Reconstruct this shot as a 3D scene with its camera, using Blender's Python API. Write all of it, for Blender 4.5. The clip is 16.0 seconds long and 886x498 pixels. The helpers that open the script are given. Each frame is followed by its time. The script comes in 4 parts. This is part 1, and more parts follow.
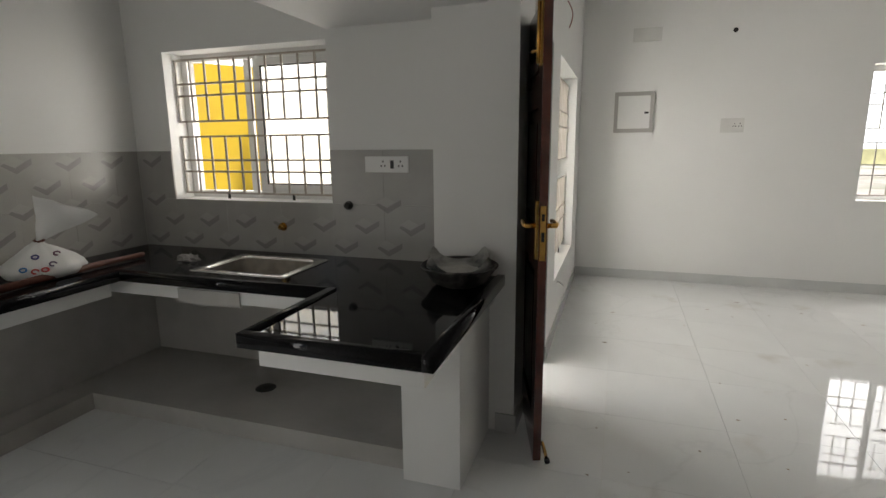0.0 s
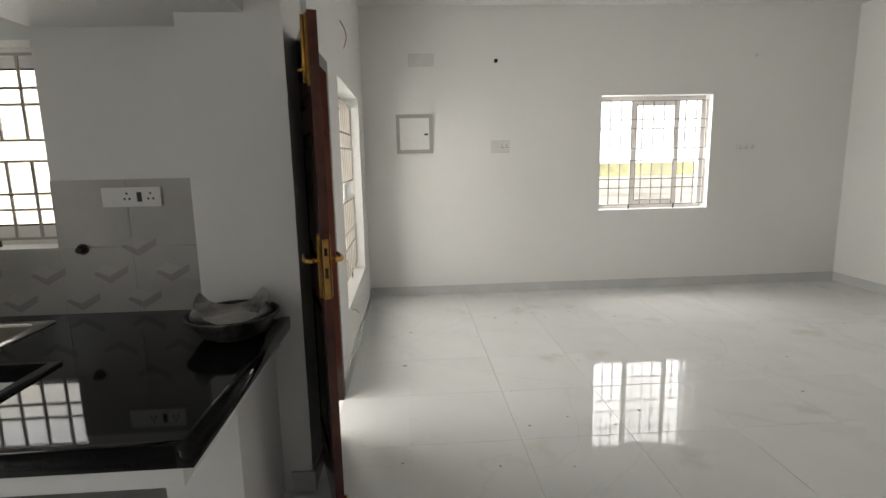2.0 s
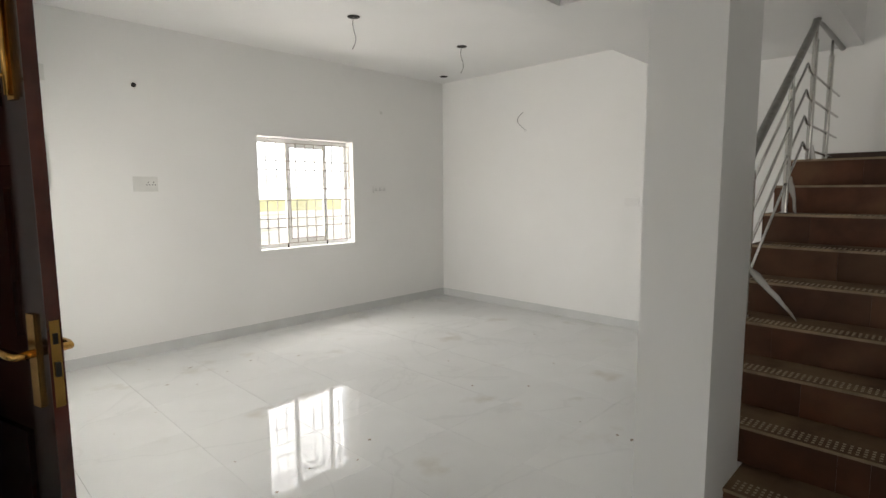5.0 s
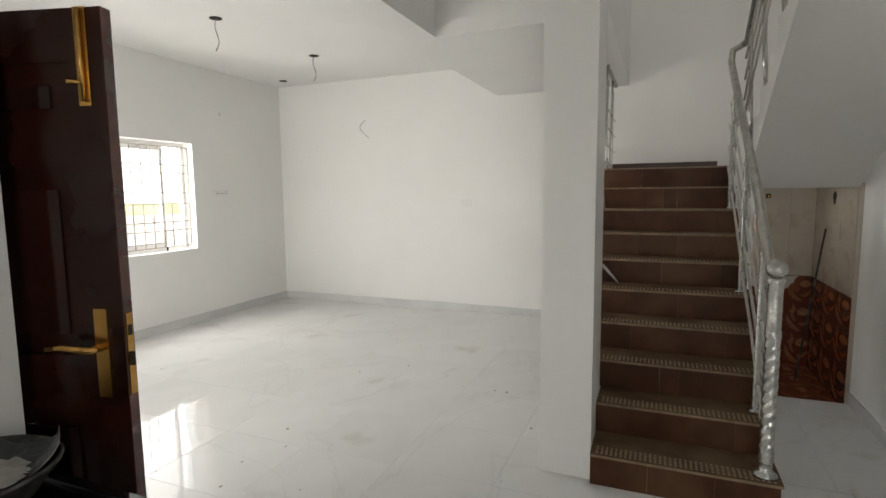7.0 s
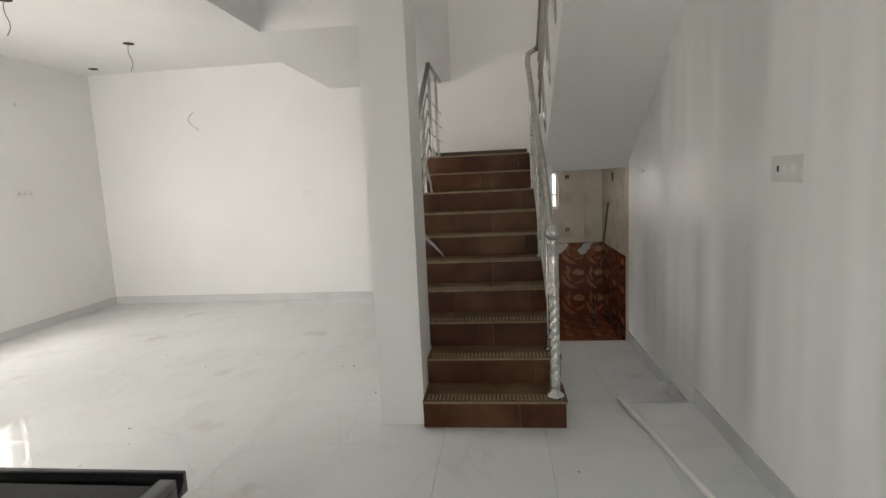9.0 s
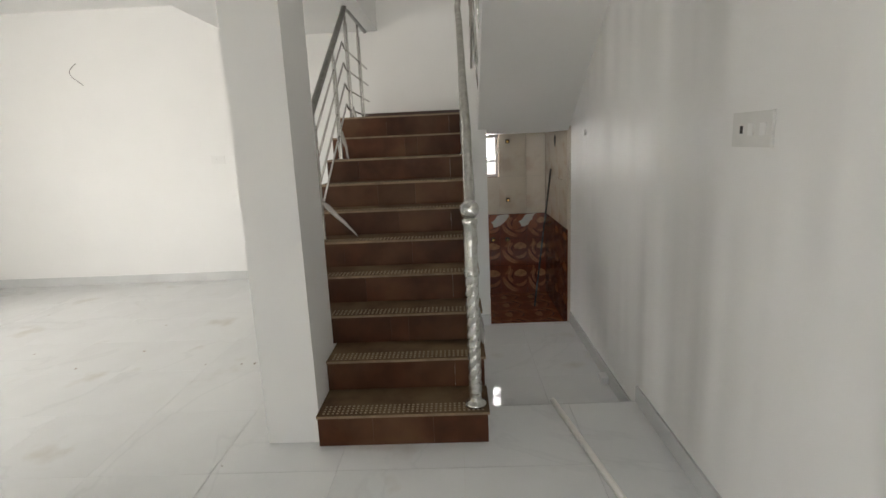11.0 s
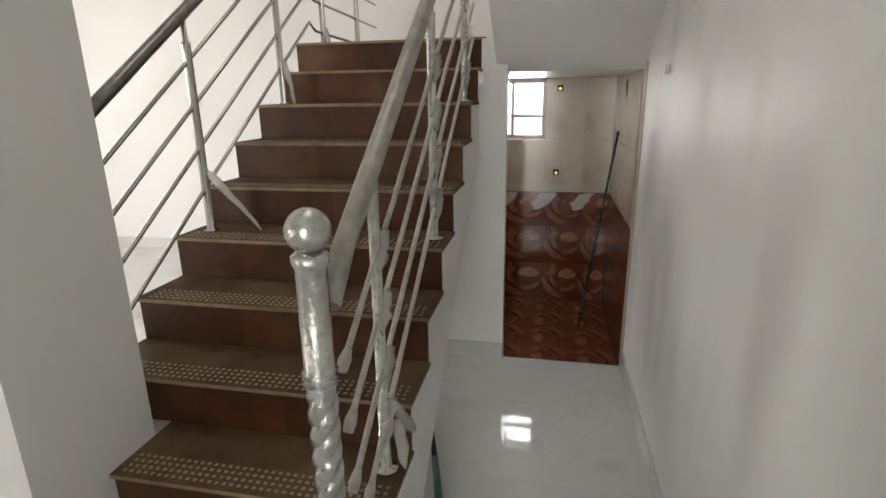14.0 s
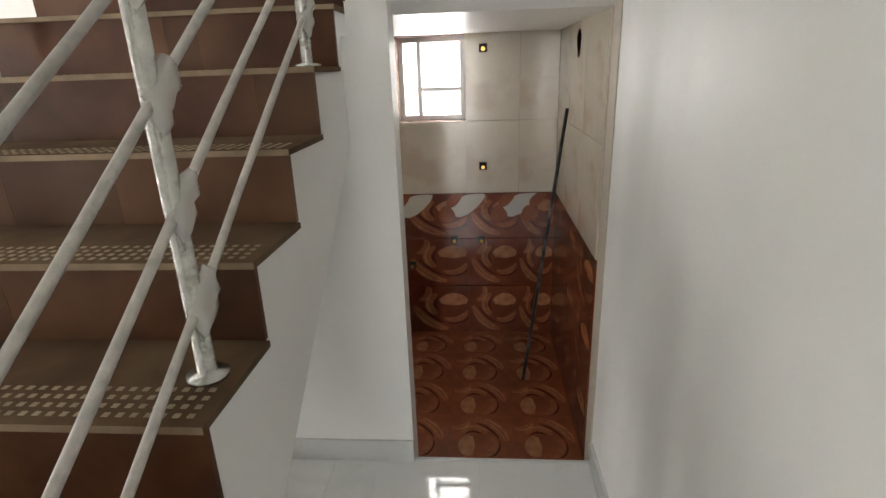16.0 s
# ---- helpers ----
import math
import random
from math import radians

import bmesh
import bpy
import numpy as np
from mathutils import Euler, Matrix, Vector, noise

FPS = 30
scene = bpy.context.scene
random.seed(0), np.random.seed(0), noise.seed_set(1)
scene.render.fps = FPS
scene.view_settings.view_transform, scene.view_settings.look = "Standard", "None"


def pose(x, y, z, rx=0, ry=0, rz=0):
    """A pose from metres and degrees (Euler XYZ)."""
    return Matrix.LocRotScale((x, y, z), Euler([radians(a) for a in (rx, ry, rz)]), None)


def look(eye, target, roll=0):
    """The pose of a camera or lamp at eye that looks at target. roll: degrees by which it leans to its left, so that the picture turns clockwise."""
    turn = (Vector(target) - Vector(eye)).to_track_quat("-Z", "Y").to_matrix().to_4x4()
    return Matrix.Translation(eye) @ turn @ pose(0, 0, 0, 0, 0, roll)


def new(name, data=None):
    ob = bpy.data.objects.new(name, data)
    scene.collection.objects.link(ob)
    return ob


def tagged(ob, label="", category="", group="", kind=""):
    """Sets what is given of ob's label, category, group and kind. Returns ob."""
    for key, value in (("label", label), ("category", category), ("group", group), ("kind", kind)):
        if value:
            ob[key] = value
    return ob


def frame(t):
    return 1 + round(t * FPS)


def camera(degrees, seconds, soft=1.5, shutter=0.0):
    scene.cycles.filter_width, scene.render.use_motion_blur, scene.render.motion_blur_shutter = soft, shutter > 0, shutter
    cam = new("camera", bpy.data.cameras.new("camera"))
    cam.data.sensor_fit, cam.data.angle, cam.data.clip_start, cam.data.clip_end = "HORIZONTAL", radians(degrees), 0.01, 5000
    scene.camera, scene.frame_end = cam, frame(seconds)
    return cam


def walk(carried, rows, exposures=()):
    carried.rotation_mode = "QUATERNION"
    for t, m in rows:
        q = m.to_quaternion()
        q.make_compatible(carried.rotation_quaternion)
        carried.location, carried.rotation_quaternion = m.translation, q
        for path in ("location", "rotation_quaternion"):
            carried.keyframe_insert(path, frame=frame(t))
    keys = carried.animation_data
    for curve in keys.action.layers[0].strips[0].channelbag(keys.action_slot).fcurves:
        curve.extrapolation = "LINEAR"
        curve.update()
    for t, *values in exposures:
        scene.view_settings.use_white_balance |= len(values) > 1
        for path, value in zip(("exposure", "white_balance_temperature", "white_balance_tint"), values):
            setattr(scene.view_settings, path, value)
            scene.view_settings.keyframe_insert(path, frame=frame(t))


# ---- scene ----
cam = camera(80.3, 16.0)
PATH = [
    (0, (1.85, 0.369, 1.492), (1.231, 2.23, 1.098), -0.6),
    (0.5, (1.857, 0.356, 1.518), (1.396, 2.266, 1.148), -0.1),
    (1, (1.845, 0.37, 1.538), (1.579, 2.32, 1.181), 0.6),
    (1.5, (1.87, 0.431, 1.528), (1.755, 2.397, 1.174), 0.7),
    (2, (1.883, 0.584, 1.524), (2.008, 2.551, 1.185), -1.2),
    (2.5, (1.867, 0.684, 1.529), (2.275, 2.613, 1.191), -1.4),
    (3, (1.775, 0.778, 1.549), (2.516, 2.606, 1.221), -1.9),
    (3.5, (1.67, 0.837, 1.551), (2.644, 2.554, 1.23), -1.6),
    (3.7, (1.615, 0.843, 1.55), (2.67, 2.514, 1.243), -1.2),
    (5.8, (0.964, 1.098, 1.588), (2.596, 2.234, 1.368), 0.9),
    (6, (0.847, 1.15, 1.592), (2.532, 2.204, 1.368), 1.4),
    (6.5, (0.644, 1.157, 1.574), (2.386, 2.116, 1.359), 0.2),
    (7, (0.523, 1.222, 1.56), (2.364, 1.974, 1.345), -0.6),
    (7.5, (0.415, 1.253, 1.566), (2.33, 1.777, 1.328), -1.1),
    (8, (0.328, 1.186, 1.553), (2.269, 1.609, 1.316), -2.2),
    (8.5, (0.242, 1.106, 1.535), (2.203, 1.416, 1.289), -2.5),
    (9, (0.211, 1.005, 1.529), (2.181, 1.224, 1.266), -2.6),
    (9.2, (0.206, 0.953, 1.53), (2.176, 1.141, 1.245), -2.7),
    (11.3, (1.011, 0.665, 1.504), (2.968, 0.717, 1.097), -2.3),
    (11.5, (1.13, 0.592, 1.496), (3.085, 0.659, 1.082), -1.3),
    (12, (1.482, 0.536, 1.47), (3.431, 0.605, 1.027), 0.0),
    (12.5, (1.742, 0.457, 1.477), (3.687, 0.526, 1.016), 0.5),
    (13, (1.982, 0.3, 1.458), (3.914, 0.494, 0.976), 0.1),
    (13.5, (2.149, 0.215, 1.452), (4.043, 0.564, 0.913), -0.5),
    (14, (2.431, 0.247, 1.435), (4.313, 0.631, 0.879), -0.8),
    (14.5, (2.68, 0.263, 1.43), (4.56, 0.642, 0.862), -1.6),
    (15, (3.001, 0.238, 1.447), (4.884, 0.593, 0.876), -3.3),
    (15.5, (3.318, 0.238, 1.419), (5.215, 0.512, 0.847), -2.7),
    (16, (3.663, 0.197, 1.394), (5.547, 0.35, 0.742), -2.0),
]
walk(cam, [(t, look(eye, target, roll)) for t, eye, target, roll in PATH],
     exposures=[(0.0, -0.06), (1.5, -0.04), (2.5, 0.13), (3.5, 0.2), (6.0, 0.35), (7.0, 0.52), (7.5, 0.66), (8.5, 0.86), (9.0, 0.72), (11.5, 0.95), (12.5, 1.06), (14.0, 1.14), (15.0, 1.27), (16.0, 1.57)])

# ---- world and light ----
world = bpy.data.worlds.new("sky")
scene.world = world
world.use_nodes = True
wn = world.node_tree.nodes
sky = wn.new("ShaderNodeTexSky")
sky.sky_type = "NISHITA"
sky.sun_disc = False
sky.sun_elevation = radians(58)
sky.sun_rotation = radians(140)
sky.dust_density = 3.0
world.node_tree.links.new(sky.outputs[0], wn["Background"].inputs[0])
wn["Background"].inputs[1].default_value = 0.15

sun = new("sun", bpy.data.lights.new("sun", "SUN"))
sun.data.energy, sun.data.angle, sun.data.color = 4.0, radians(4), (1.0, 0.95, 0.88)
sun.matrix_world = look((0, 0, 20), (-6.8, 8.1, 3.0))


def area_lamp(name, eye, target, w, h, watts, colour=(1.0, 0.945, 0.895)):
    """An area lamp: daylight at a window or doorway, or added fill."""
    d = bpy.data.lights.new(name, "AREA")
    d.shape, d.size, d.size_y, d.energy, d.color = "RECTANGLE", w, h, watts, colour
    ob = new(name, d)
    ob.matrix_world = look(eye, target)
    return ob


area_lamp("daylight_north", (4.66, 7.55, 3.7), (4.66, 5.4, 0.7), 2.4, 1.7, 190)
area_lamp("daylight_north_low", (4.66, 6.72, 1.6), (4.66, 0, 1.2), 1.2, 1.2, 22)
area_lamp("daylight_west", (0.75, 5.1, 1.4), (6, 5.0, 0.9), 1.3, 1.6, 66)
area_lamp("daylight_door", (0.95, 3.55, 1.1), (6, 3.9, 0.9), 0.5, 1.9, 15)
area_lamp("daylight_kitchen", (-0.31, 3.40, 1.61), (0.1, 0, 1.0), 1.1, 0.85, 9)
# Added fill lamp outside an unseen opening, to brighten kitchen floor and south wall.
area_lamp("kitchen_side_fill", (-1.5, 0.75, 1.1), (3, 0.3, 0.7), 0.8, 1.9, 22, (1.0, 0.965, 0.935))
area_lamp("daylight_bath", (7.02, 0.48, 1.34), (5, 0.2, 0.6), 0.34, 0.44, 5.0, (1.0, 0.965, 0.935))
# Added fill lamp within the closed stairwell, which has no opening for daylight.
area_lamp("stair_head_fill", (4.6, 0.6, 5.5), (5.0, 0.6, 0), 1.6, 1.2, 10)

# ---- materials ----


def node_mat(name, base, rough=0.5, metal=0.0, vary=0.06, scale=6.0, bump=0.0, bump_scale=40.0, coat=0.0, dirt=None, dirt_scale=1.7, dirt_at=(0.5, 0.75), random=0.0, spec=0.5, streak=0.0, bump_detail=5):
    """A surface with variation at two scales, stains and fine relief."""
    m = bpy.data.materials.new(name)
    m.use_nodes = True
    n, l = m.node_tree.nodes, m.node_tree.links
    b = n["Principled BSDF"]
    b.inputs["Roughness"].default_value = rough
    b.inputs["Metallic"].default_value = metal
    b.inputs["Coat Weight"].default_value = coat
    b.inputs["Coat Roughness"].default_value = 0.05
    b.inputs["Specular IOR Level"].default_value = spec
    co = n.new("ShaderNodeTexCoord")
    fine = n.new("ShaderNodeTexNoise")
    fine.inputs["Scale"].default_value, fine.inputs["Detail"].default_value = scale, 6
    l.new(co.outputs["Object"], fine.inputs["Vector"])
    ramp = n.new("ShaderNodeValToRGB")
    lo, hi = [max(0.0, c * (1 - vary)) for c in base], [min(1.0, c * (1 + vary)) for c in base]
    ramp.color_ramp.elements[0].color, ramp.color_ramp.elements[1].color = (*lo, 1), (*hi, 1)
    ramp.color_ramp.elements[0].position, ramp.color_ramp.elements[1].position = 0.3, 0.7
    l.new(fine.outputs["Fac"], ramp.inputs[0])
    out = ramp.outputs[0]
    if dirt:
        big = n.new("ShaderNodeTexNoise")
        big.inputs["Scale"].default_value, big.inputs["Detail"].default_value = dirt_scale, 8
        l.new(co.outputs["Object"], big.inputs["Vector"])
        mask = n.new("ShaderNodeMapRange")
        mask.inputs["From Min"].default_value, mask.inputs["From Max"].default_value = dirt_at
        l.new(big.outputs["Fac"], mask.inputs["Value"])
        mix = n.new("ShaderNodeMixRGB")
        mix.inputs[2].default_value = (*dirt, 1)
        l.new(mask.outputs[0], mix.inputs[0])
        l.new(out, mix.inputs[1])
        out = mix.outputs[0]
    if random:
        info = n.new("ShaderNodeObjectInfo")
        r = n.new("ShaderNodeMapRange")
        r.inputs["To Min"].default_value, r.inputs["To Max"].default_value = 1 - random, 1 + random
        l.new(info.outputs["Random"], r.inputs["Value"])
        v = n.new("ShaderNodeHueSaturation")
        l.new(r.outputs[0], v.inputs["Value"])
        l.new(out, v.inputs["Color"])
        out = v.outputs[0]
    l.new(out, b.inputs["Base Color"])
    if streak:
        st = n.new("ShaderNodeMapping")
        st.inputs["Scale"].default_value = (1, 1, 0.08)
        l.new(co.outputs["Object"], st.inputs["Vector"])
        sn = n.new("ShaderNodeTexNoise")
        sn.inputs["Scale"].default_value, sn.inputs["Detail"].default_value = 1.6 if streak < 0.5 else 2.4, 1
        l.new(st.outputs[0], sn.inputs["Vector"])
        sb = n.new("ShaderNodeBump")
        sb.inputs["Strength"].default_value, sb.inputs["Distance"].default_value = streak, 0.03 + 0.10 * streak
        l.new(sn.outputs["Fac"], sb.inputs["Height"])
        l.new(sb.outputs[0], b.inputs["Normal"])
    elif bump:
        grain = n.new("ShaderNodeTexNoise")
        grain.inputs["Scale"].default_value, grain.inputs["Detail"].default_value = bump_scale, bump_detail
        l.new(co.outputs["Object"], grain.inputs["Vector"])
        bn = n.new("ShaderNodeBump")
        bn.inputs["Strength"].default_value, bn.inputs["Distance"].default_value = bump, 0.01
        l.new(grain.outputs["Fac"], bn.inputs["Height"])
        l.new(bn.outputs[0], b.inputs["Normal"])
    return m


def marble_mat(name, base, vein, rough):
    """Polished vitrified tile with faint grey veins, a slightly wavy gloss and scuffs."""
    m = node_mat(name, base, rough, vary=0.03, scale=2.5, bump=0.03, bump_scale=3.2, bump_detail=0.6, random=0.02, spec=0.26)
    n, l = m.node_tree.nodes, m.node_tree.links
    b = n["Principled BSDF"]
    geo = n.new("ShaderNodeNewGeometry")
    info = n.new("ShaderNodeObjectInfo")
    add = n.new("ShaderNodeVectorMath")
    add.operation = "MULTIPLY_ADD"
    add.inputs[1].default_value = (0.15, 0.15, 0.15)
    l.new(info.outputs["Random"], add.inputs[0])
    l.new(geo.outputs["Position"], add.inputs[2])
    warp = n.new("ShaderNodeTexNoise")
    warp.inputs["Scale"].default_value, warp.inputs["Detail"].default_value, warp.inputs["Distortion"].default_value = 0.8, 10, 0.9
    l.new(add.outputs[0], warp.inputs["Vector"])
    line = n.new("ShaderNodeMath")
    line.operation = "SUBTRACT"
    line.inputs[1].default_value = 0.5
    l.new(warp.outputs["Fac"], line.inputs[0])
    ab = n.new("ShaderNodeMath")
    ab.operation = "ABSOLUTE"
    l.new(line.outputs[0], ab.inputs[0])
    mask = n.new("ShaderNodeMapRange")
    mask.inputs["From Min"].default_value, mask.inputs["From Max"].default_value = 0.0, 0.013
    mask.inputs["To Min"].default_value, mask.inputs["To Max"].default_value = 0.11, 0.0
    l.new(ab.outputs[0], mask.inputs["Value"])
    mix = n.new("ShaderNodeMixRGB")
    mix.inputs[2].default_value = (*vein, 1)
    old = b.inputs["Base Color"].links[0].from_socket
    l.new(old, mix.inputs[1])
    l.new(mask.outputs[0], mix.inputs[0])
    # builder's dust: pale ochre smears
    dust = n.new("ShaderNodeTexNoise")
    dust.inputs["Scale"].default_value, dust.inputs["Detail"].default_value = 2.2, 10
    l.new(geo.outputs["Position"], dust.inputs["Vector"])
    dm = n.new("ShaderNodeMapRange")
    dm.inputs["From Min"].default_value, dm.inputs["From Max"].default_value, dm.inputs["To Max"].default_value = 0.62, 0.78, 0.5
    l.new(dust.outputs["Fac"], dm.inputs["Value"])
    mix2 = n.new("ShaderNodeMixRGB")
    mix2.inputs[2].default_value = (0.42, 0.37, 0.28, 1)
    l.new(mix.outputs[0], mix2.inputs[1])
    l.new(dm.outputs[0], mix2.inputs[0])
    l.new(mix2.outputs[0], b.inputs["Base Color"])
    rr = n.new("ShaderNodeMapRange")
    rr.inputs["From Min"].default_value, rr.inputs["From Max"].default_value = 0.4, 0.75
    rr.inputs["To Min"].default_value, rr.inputs["To Max"].default_value = rough, rough + 0.05
    l.new(dust.outputs["Fac"], rr.inputs["Value"])
    l.new(rr.outputs[0], b.inputs["Roughness"])
    return m


WALL = node_mat("wall_paint", (0.80, 0.80, 0.78), 0.40, vary=0.02, scale=1.2, spec=0.22, streak=0.08)
WALL_SHEEN = node_mat("trowelled_wall_paint", (0.80, 0.80, 0.78), 0.48, vary=0.02, scale=1.2, spec=0.18, streak=1.0)
CEIL = node_mat("ceiling_paint", (0.80, 0.80, 0.785), 0.6, vary=0.02, scale=1.5, bump=0.05, bump_scale=12)
UNDER = node_mat("cement_putty", (0.46, 0.45, 0.42), 0.7, vary=0.08, scale=3, bump=0.2, bump_scale=30, dirt=(0.33, 0.31, 0.28))
PUTTY = node_mat("patched_putty", (0.66, 0.66, 0.63), 0.6, vary=0.06, scale=9, bump=0.15, bump_scale=50)
SKIRT = node_mat("skirting_tile", (0.60, 0.61, 0.60), 0.2, vary=0.06, scale=3)
FLOOR = marble_mat("floor_tile", (0.70, 0.71, 0.70), (0.32, 0.33, 0.33), 0.012)
GROUT = node_mat("grout", (0.60, 0.59, 0.56), 0.8)
GRANITE = node_mat("black_granite", (0.008, 0.008, 0.009), 0.04, vary=0.5, scale=180, dirt=(0.016, 0.015, 0.014), dirt_scale=4, dirt_at=(0.58, 0.9), spec=0.16)
SPLASH = node_mat("backsplash_tile", (0.40, 0.39, 0.365), 0.15, vary=0.04, scale=8, random=0.02)
SPLASH_DARK = node_mat("backsplash_print_dark", (0.29, 0.285, 0.27), 0.2)
SPLASH_LIGHT = node_mat("backsplash_print_light", (0.43, 0.42, 0.395), 0.2)
STEEL = node_mat("stainless_steel", (0.55, 0.54, 0.51), 0.24, 1.0, vary=0.05, scale=30)
# Darker than the rim steel: the bowl's dark reflections put into the colour.
SINK = node_mat("darkened_sink_steel", (0.20, 0.18, 0.15), 0.3, 0.8, vary=0.2, scale=15, dirt=(0.13, 0.11, 0.085), dirt_scale=6)
DULL = node_mat("film_on_steel", (0.52, 0.52, 0.49), 0.24, 0.85, vary=0.2, scale=40, bump=0.5, bump_scale=38)
FILM_ROD = node_mat("taped_rod", (0.47, 0.45, 0.41), 0.42, 0.15, vary=0.18, scale=35, bump=0.5, bump_scale=60)
RAIL_WRAP = node_mat("wrapped_handrail", (0.36, 0.35, 0.315), 0.32, 0.4, vary=0.2, scale=20, bump=0.5, bump_scale=45)
NOSE = node_mat("dusty_tread_edge", (0.23, 0.165, 0.10), 0.7, vary=0.25, scale=14)
HANDRAIL = node_mat("filmed_handrail", (0.22, 0.215, 0.20), 0.3, 0.75, vary=0.22, scale=25, bump=0.25, bump_scale=60)
BROWN = node_mat("brown_stair_tile", (0.066, 0.025, 0.011), 0.46, vary=0.3, scale=7, bump=0.05, bump_scale=60, dirt=(0.118, 0.060, 0.030), dirt_scale=2.2, dirt_at=(0.46, 0.72), random=0.26, spec=0.2)
BROWN_DARK = node_mat("dark_brown_tile", (0.04, 0.018, 0.011), 0.3, vary=0.2, scale=7)
TREAD = node_mat("dusty_tread_tile", (0.09, 0.052, 0.027), 0.8, vary=0.2, scale=8, dirt=(0.16, 0.112, 0.062), dirt_scale=4, dirt_at=(0.4, 0.75), random=0.05, spec=0.2)
STUD = node_mat("tread_grip_studs", (0.30, 0.235, 0.15), 0.55, vary=0.2, scale=30)
WOOD = node_mat("dark_varnished_wood", (0.024, 0.0065, 0.004), 0.16, vary=0.3, scale=3, spec=0.32)
PANEL = node_mat("polished_door_panel", (0.024, 0.0065, 0.004), 0.12, vary=0.3, scale=4, spec=0.4, bump=0.05, bump_scale=9, bump_detail=1)
WOOD_EDGE = node_mat("red_varnished_edge", (0.075, 0.016, 0.010), 0.2, vary=0.4, scale=9, coat=0.5)
BRASS = node_mat("brass", (0.62, 0.36, 0.10), 0.25, 1.0, vary=0.15, scale=20)
WHITE = node_mat("white_plastic", (0.75, 0.75, 0.73), 0.3, vary=0.01)
UPVC = node_mat("white_upvc", (0.78, 0.78, 0.77), 0.3, vary=0.01)
BAR = node_mat("painted_steel_bar", (0.42, 0.38, 0.33), 0.45, vary=0.1, scale=30)
BLACK = node_mat("black_rubber", (0.012, 0.012, 0.012), 0.5)
GREEN = node_mat("green_hose", (0.01, 0.10, 0.06), 0.4)
IRON = node_mat("dark_iron", (0.03, 0.03, 0.028), 0.5, 0.5, vary=0.4, scale=25, bump=0.3, dirt=(0.25, 0.24, 0.22), dirt_scale=9)
LINING = node_mat("dusty_dark_plastic", (0.05, 0.055, 0.05), 0.45, vary=0.3, scale=20, bump=0.3, dirt=(0.42, 0.41, 0.38), dirt_scale=7, dirt_at=(0.42, 0.6))
LITTER = node_mat("plaster_crumbs", (0.30, 0.25, 0.20), 0.9, vary=0.4, scale=20)
CEMENT = node_mat("cement_powder", (0.45, 0.44, 0.40), 0.9, vary=0.12, scale=20, bump=0.6, bump_scale=40)
RUST = node_mat("rusty_wood_red", (0.11, 0.035, 0.02), 0.55, vary=0.35, scale=14, bump=0.3)
CLOTH = node_mat("grey_rag", (0.30, 0.29, 0.27), 0.9, vary=0.3, scale=30, bump=0.5)
YELLOW = node_mat("yellow_paint", (0.85, 0.58, 0.04), 0.7, vary=0.06, scale=2, bump=0.1, dirt=(0.78, 0.50, 0.06), dirt_scale=1.2)
GROUND = node_mat("sandy_ground", (0.50, 0.46, 0.40), 0.9, vary=0.15, scale=1.5, bump=0.3, bump_scale=6, dirt=(0.20, 0.22, 0.10), dirt_scale=0.3)
LEAF = node_mat("foliage", (0.07, 0.13, 0.03), 0.6, vary=0.5, scale=5)
TRUNK = node_mat("bark", (0.12, 0.09, 0.06), 0.9, vary=0.3, scale=8, bump=0.5)
BATH_DARK = node_mat("rust_bath_tile", (0.165, 0.042, 0.018), 0.12, vary=0.25, scale=9, random=0.06)
BATH_FLOOR = node_mat("rust_floor_tile", (0.25, 0.075, 0.033), 0.22, vary=0.25, scale=9, random=0.06)
ARC_MID = node_mat("tile_print_orange", (0.30, 0.105, 0.046), 0.14, vary=0.25, scale=25)
ARC_LIGHT = node_mat("tile_print_tan", (0.40, 0.17, 0.08), 0.14, vary=0.25, scale=25)
ARC_DARK = node_mat("tile_print_maroon", (0.085, 0.02, 0.009), 0.14)
CREAM = node_mat("cream_bath_tile", (0.60, 0.54, 0.44), 0.14, vary=0.04, scale=3, dirt=(0.52, 0.43, 0.33), dirt_scale=4, dirt_at=(0.5, 0.62), random=0.02)
OVAL = node_mat("tile_print_white", (0.62, 0.58, 0.52), 0.15)
PRINT = node_mat("tile_print_rust", (0.26, 0.075, 0.03), 0.15, vary=0.2, scale=10)
PIPE = node_mat("pvc_pipe", (0.84, 0.82, 0.77), 0.4)
CGROUT = node_mat("pale_grout", (0.50, 0.45, 0.37), 0.8)
BGROUT = node_mat("brown_grout", (0.12, 0.05, 0.03), 0.8)
DARK = node_mat("dark_hole", (0.02, 0.018, 0.015), 0.9)
COPPER = node_mat("red_wire", (0.25, 0.04, 0.03), 0.5)
GREYWIRE = node_mat("grey_wire", (0.25, 0.24, 0.23), 0.5)
GREYBOX = node_mat("grey_metal_box", (0.40, 0.385, 0.36), 0.5, vary=0.04)


def clear_mat(name, colour, alpha, rough):
    m = bpy.data.materials.new(name)
    m.use_nodes = True
    b = m.node_tree.nodes["Principled BSDF"]
    b.inputs["Base Color"].default_value = (*colour, 1)
    b.inputs["Roughness"].default_value = rough
    b.inputs["Alpha"].default_value = alpha
    return m


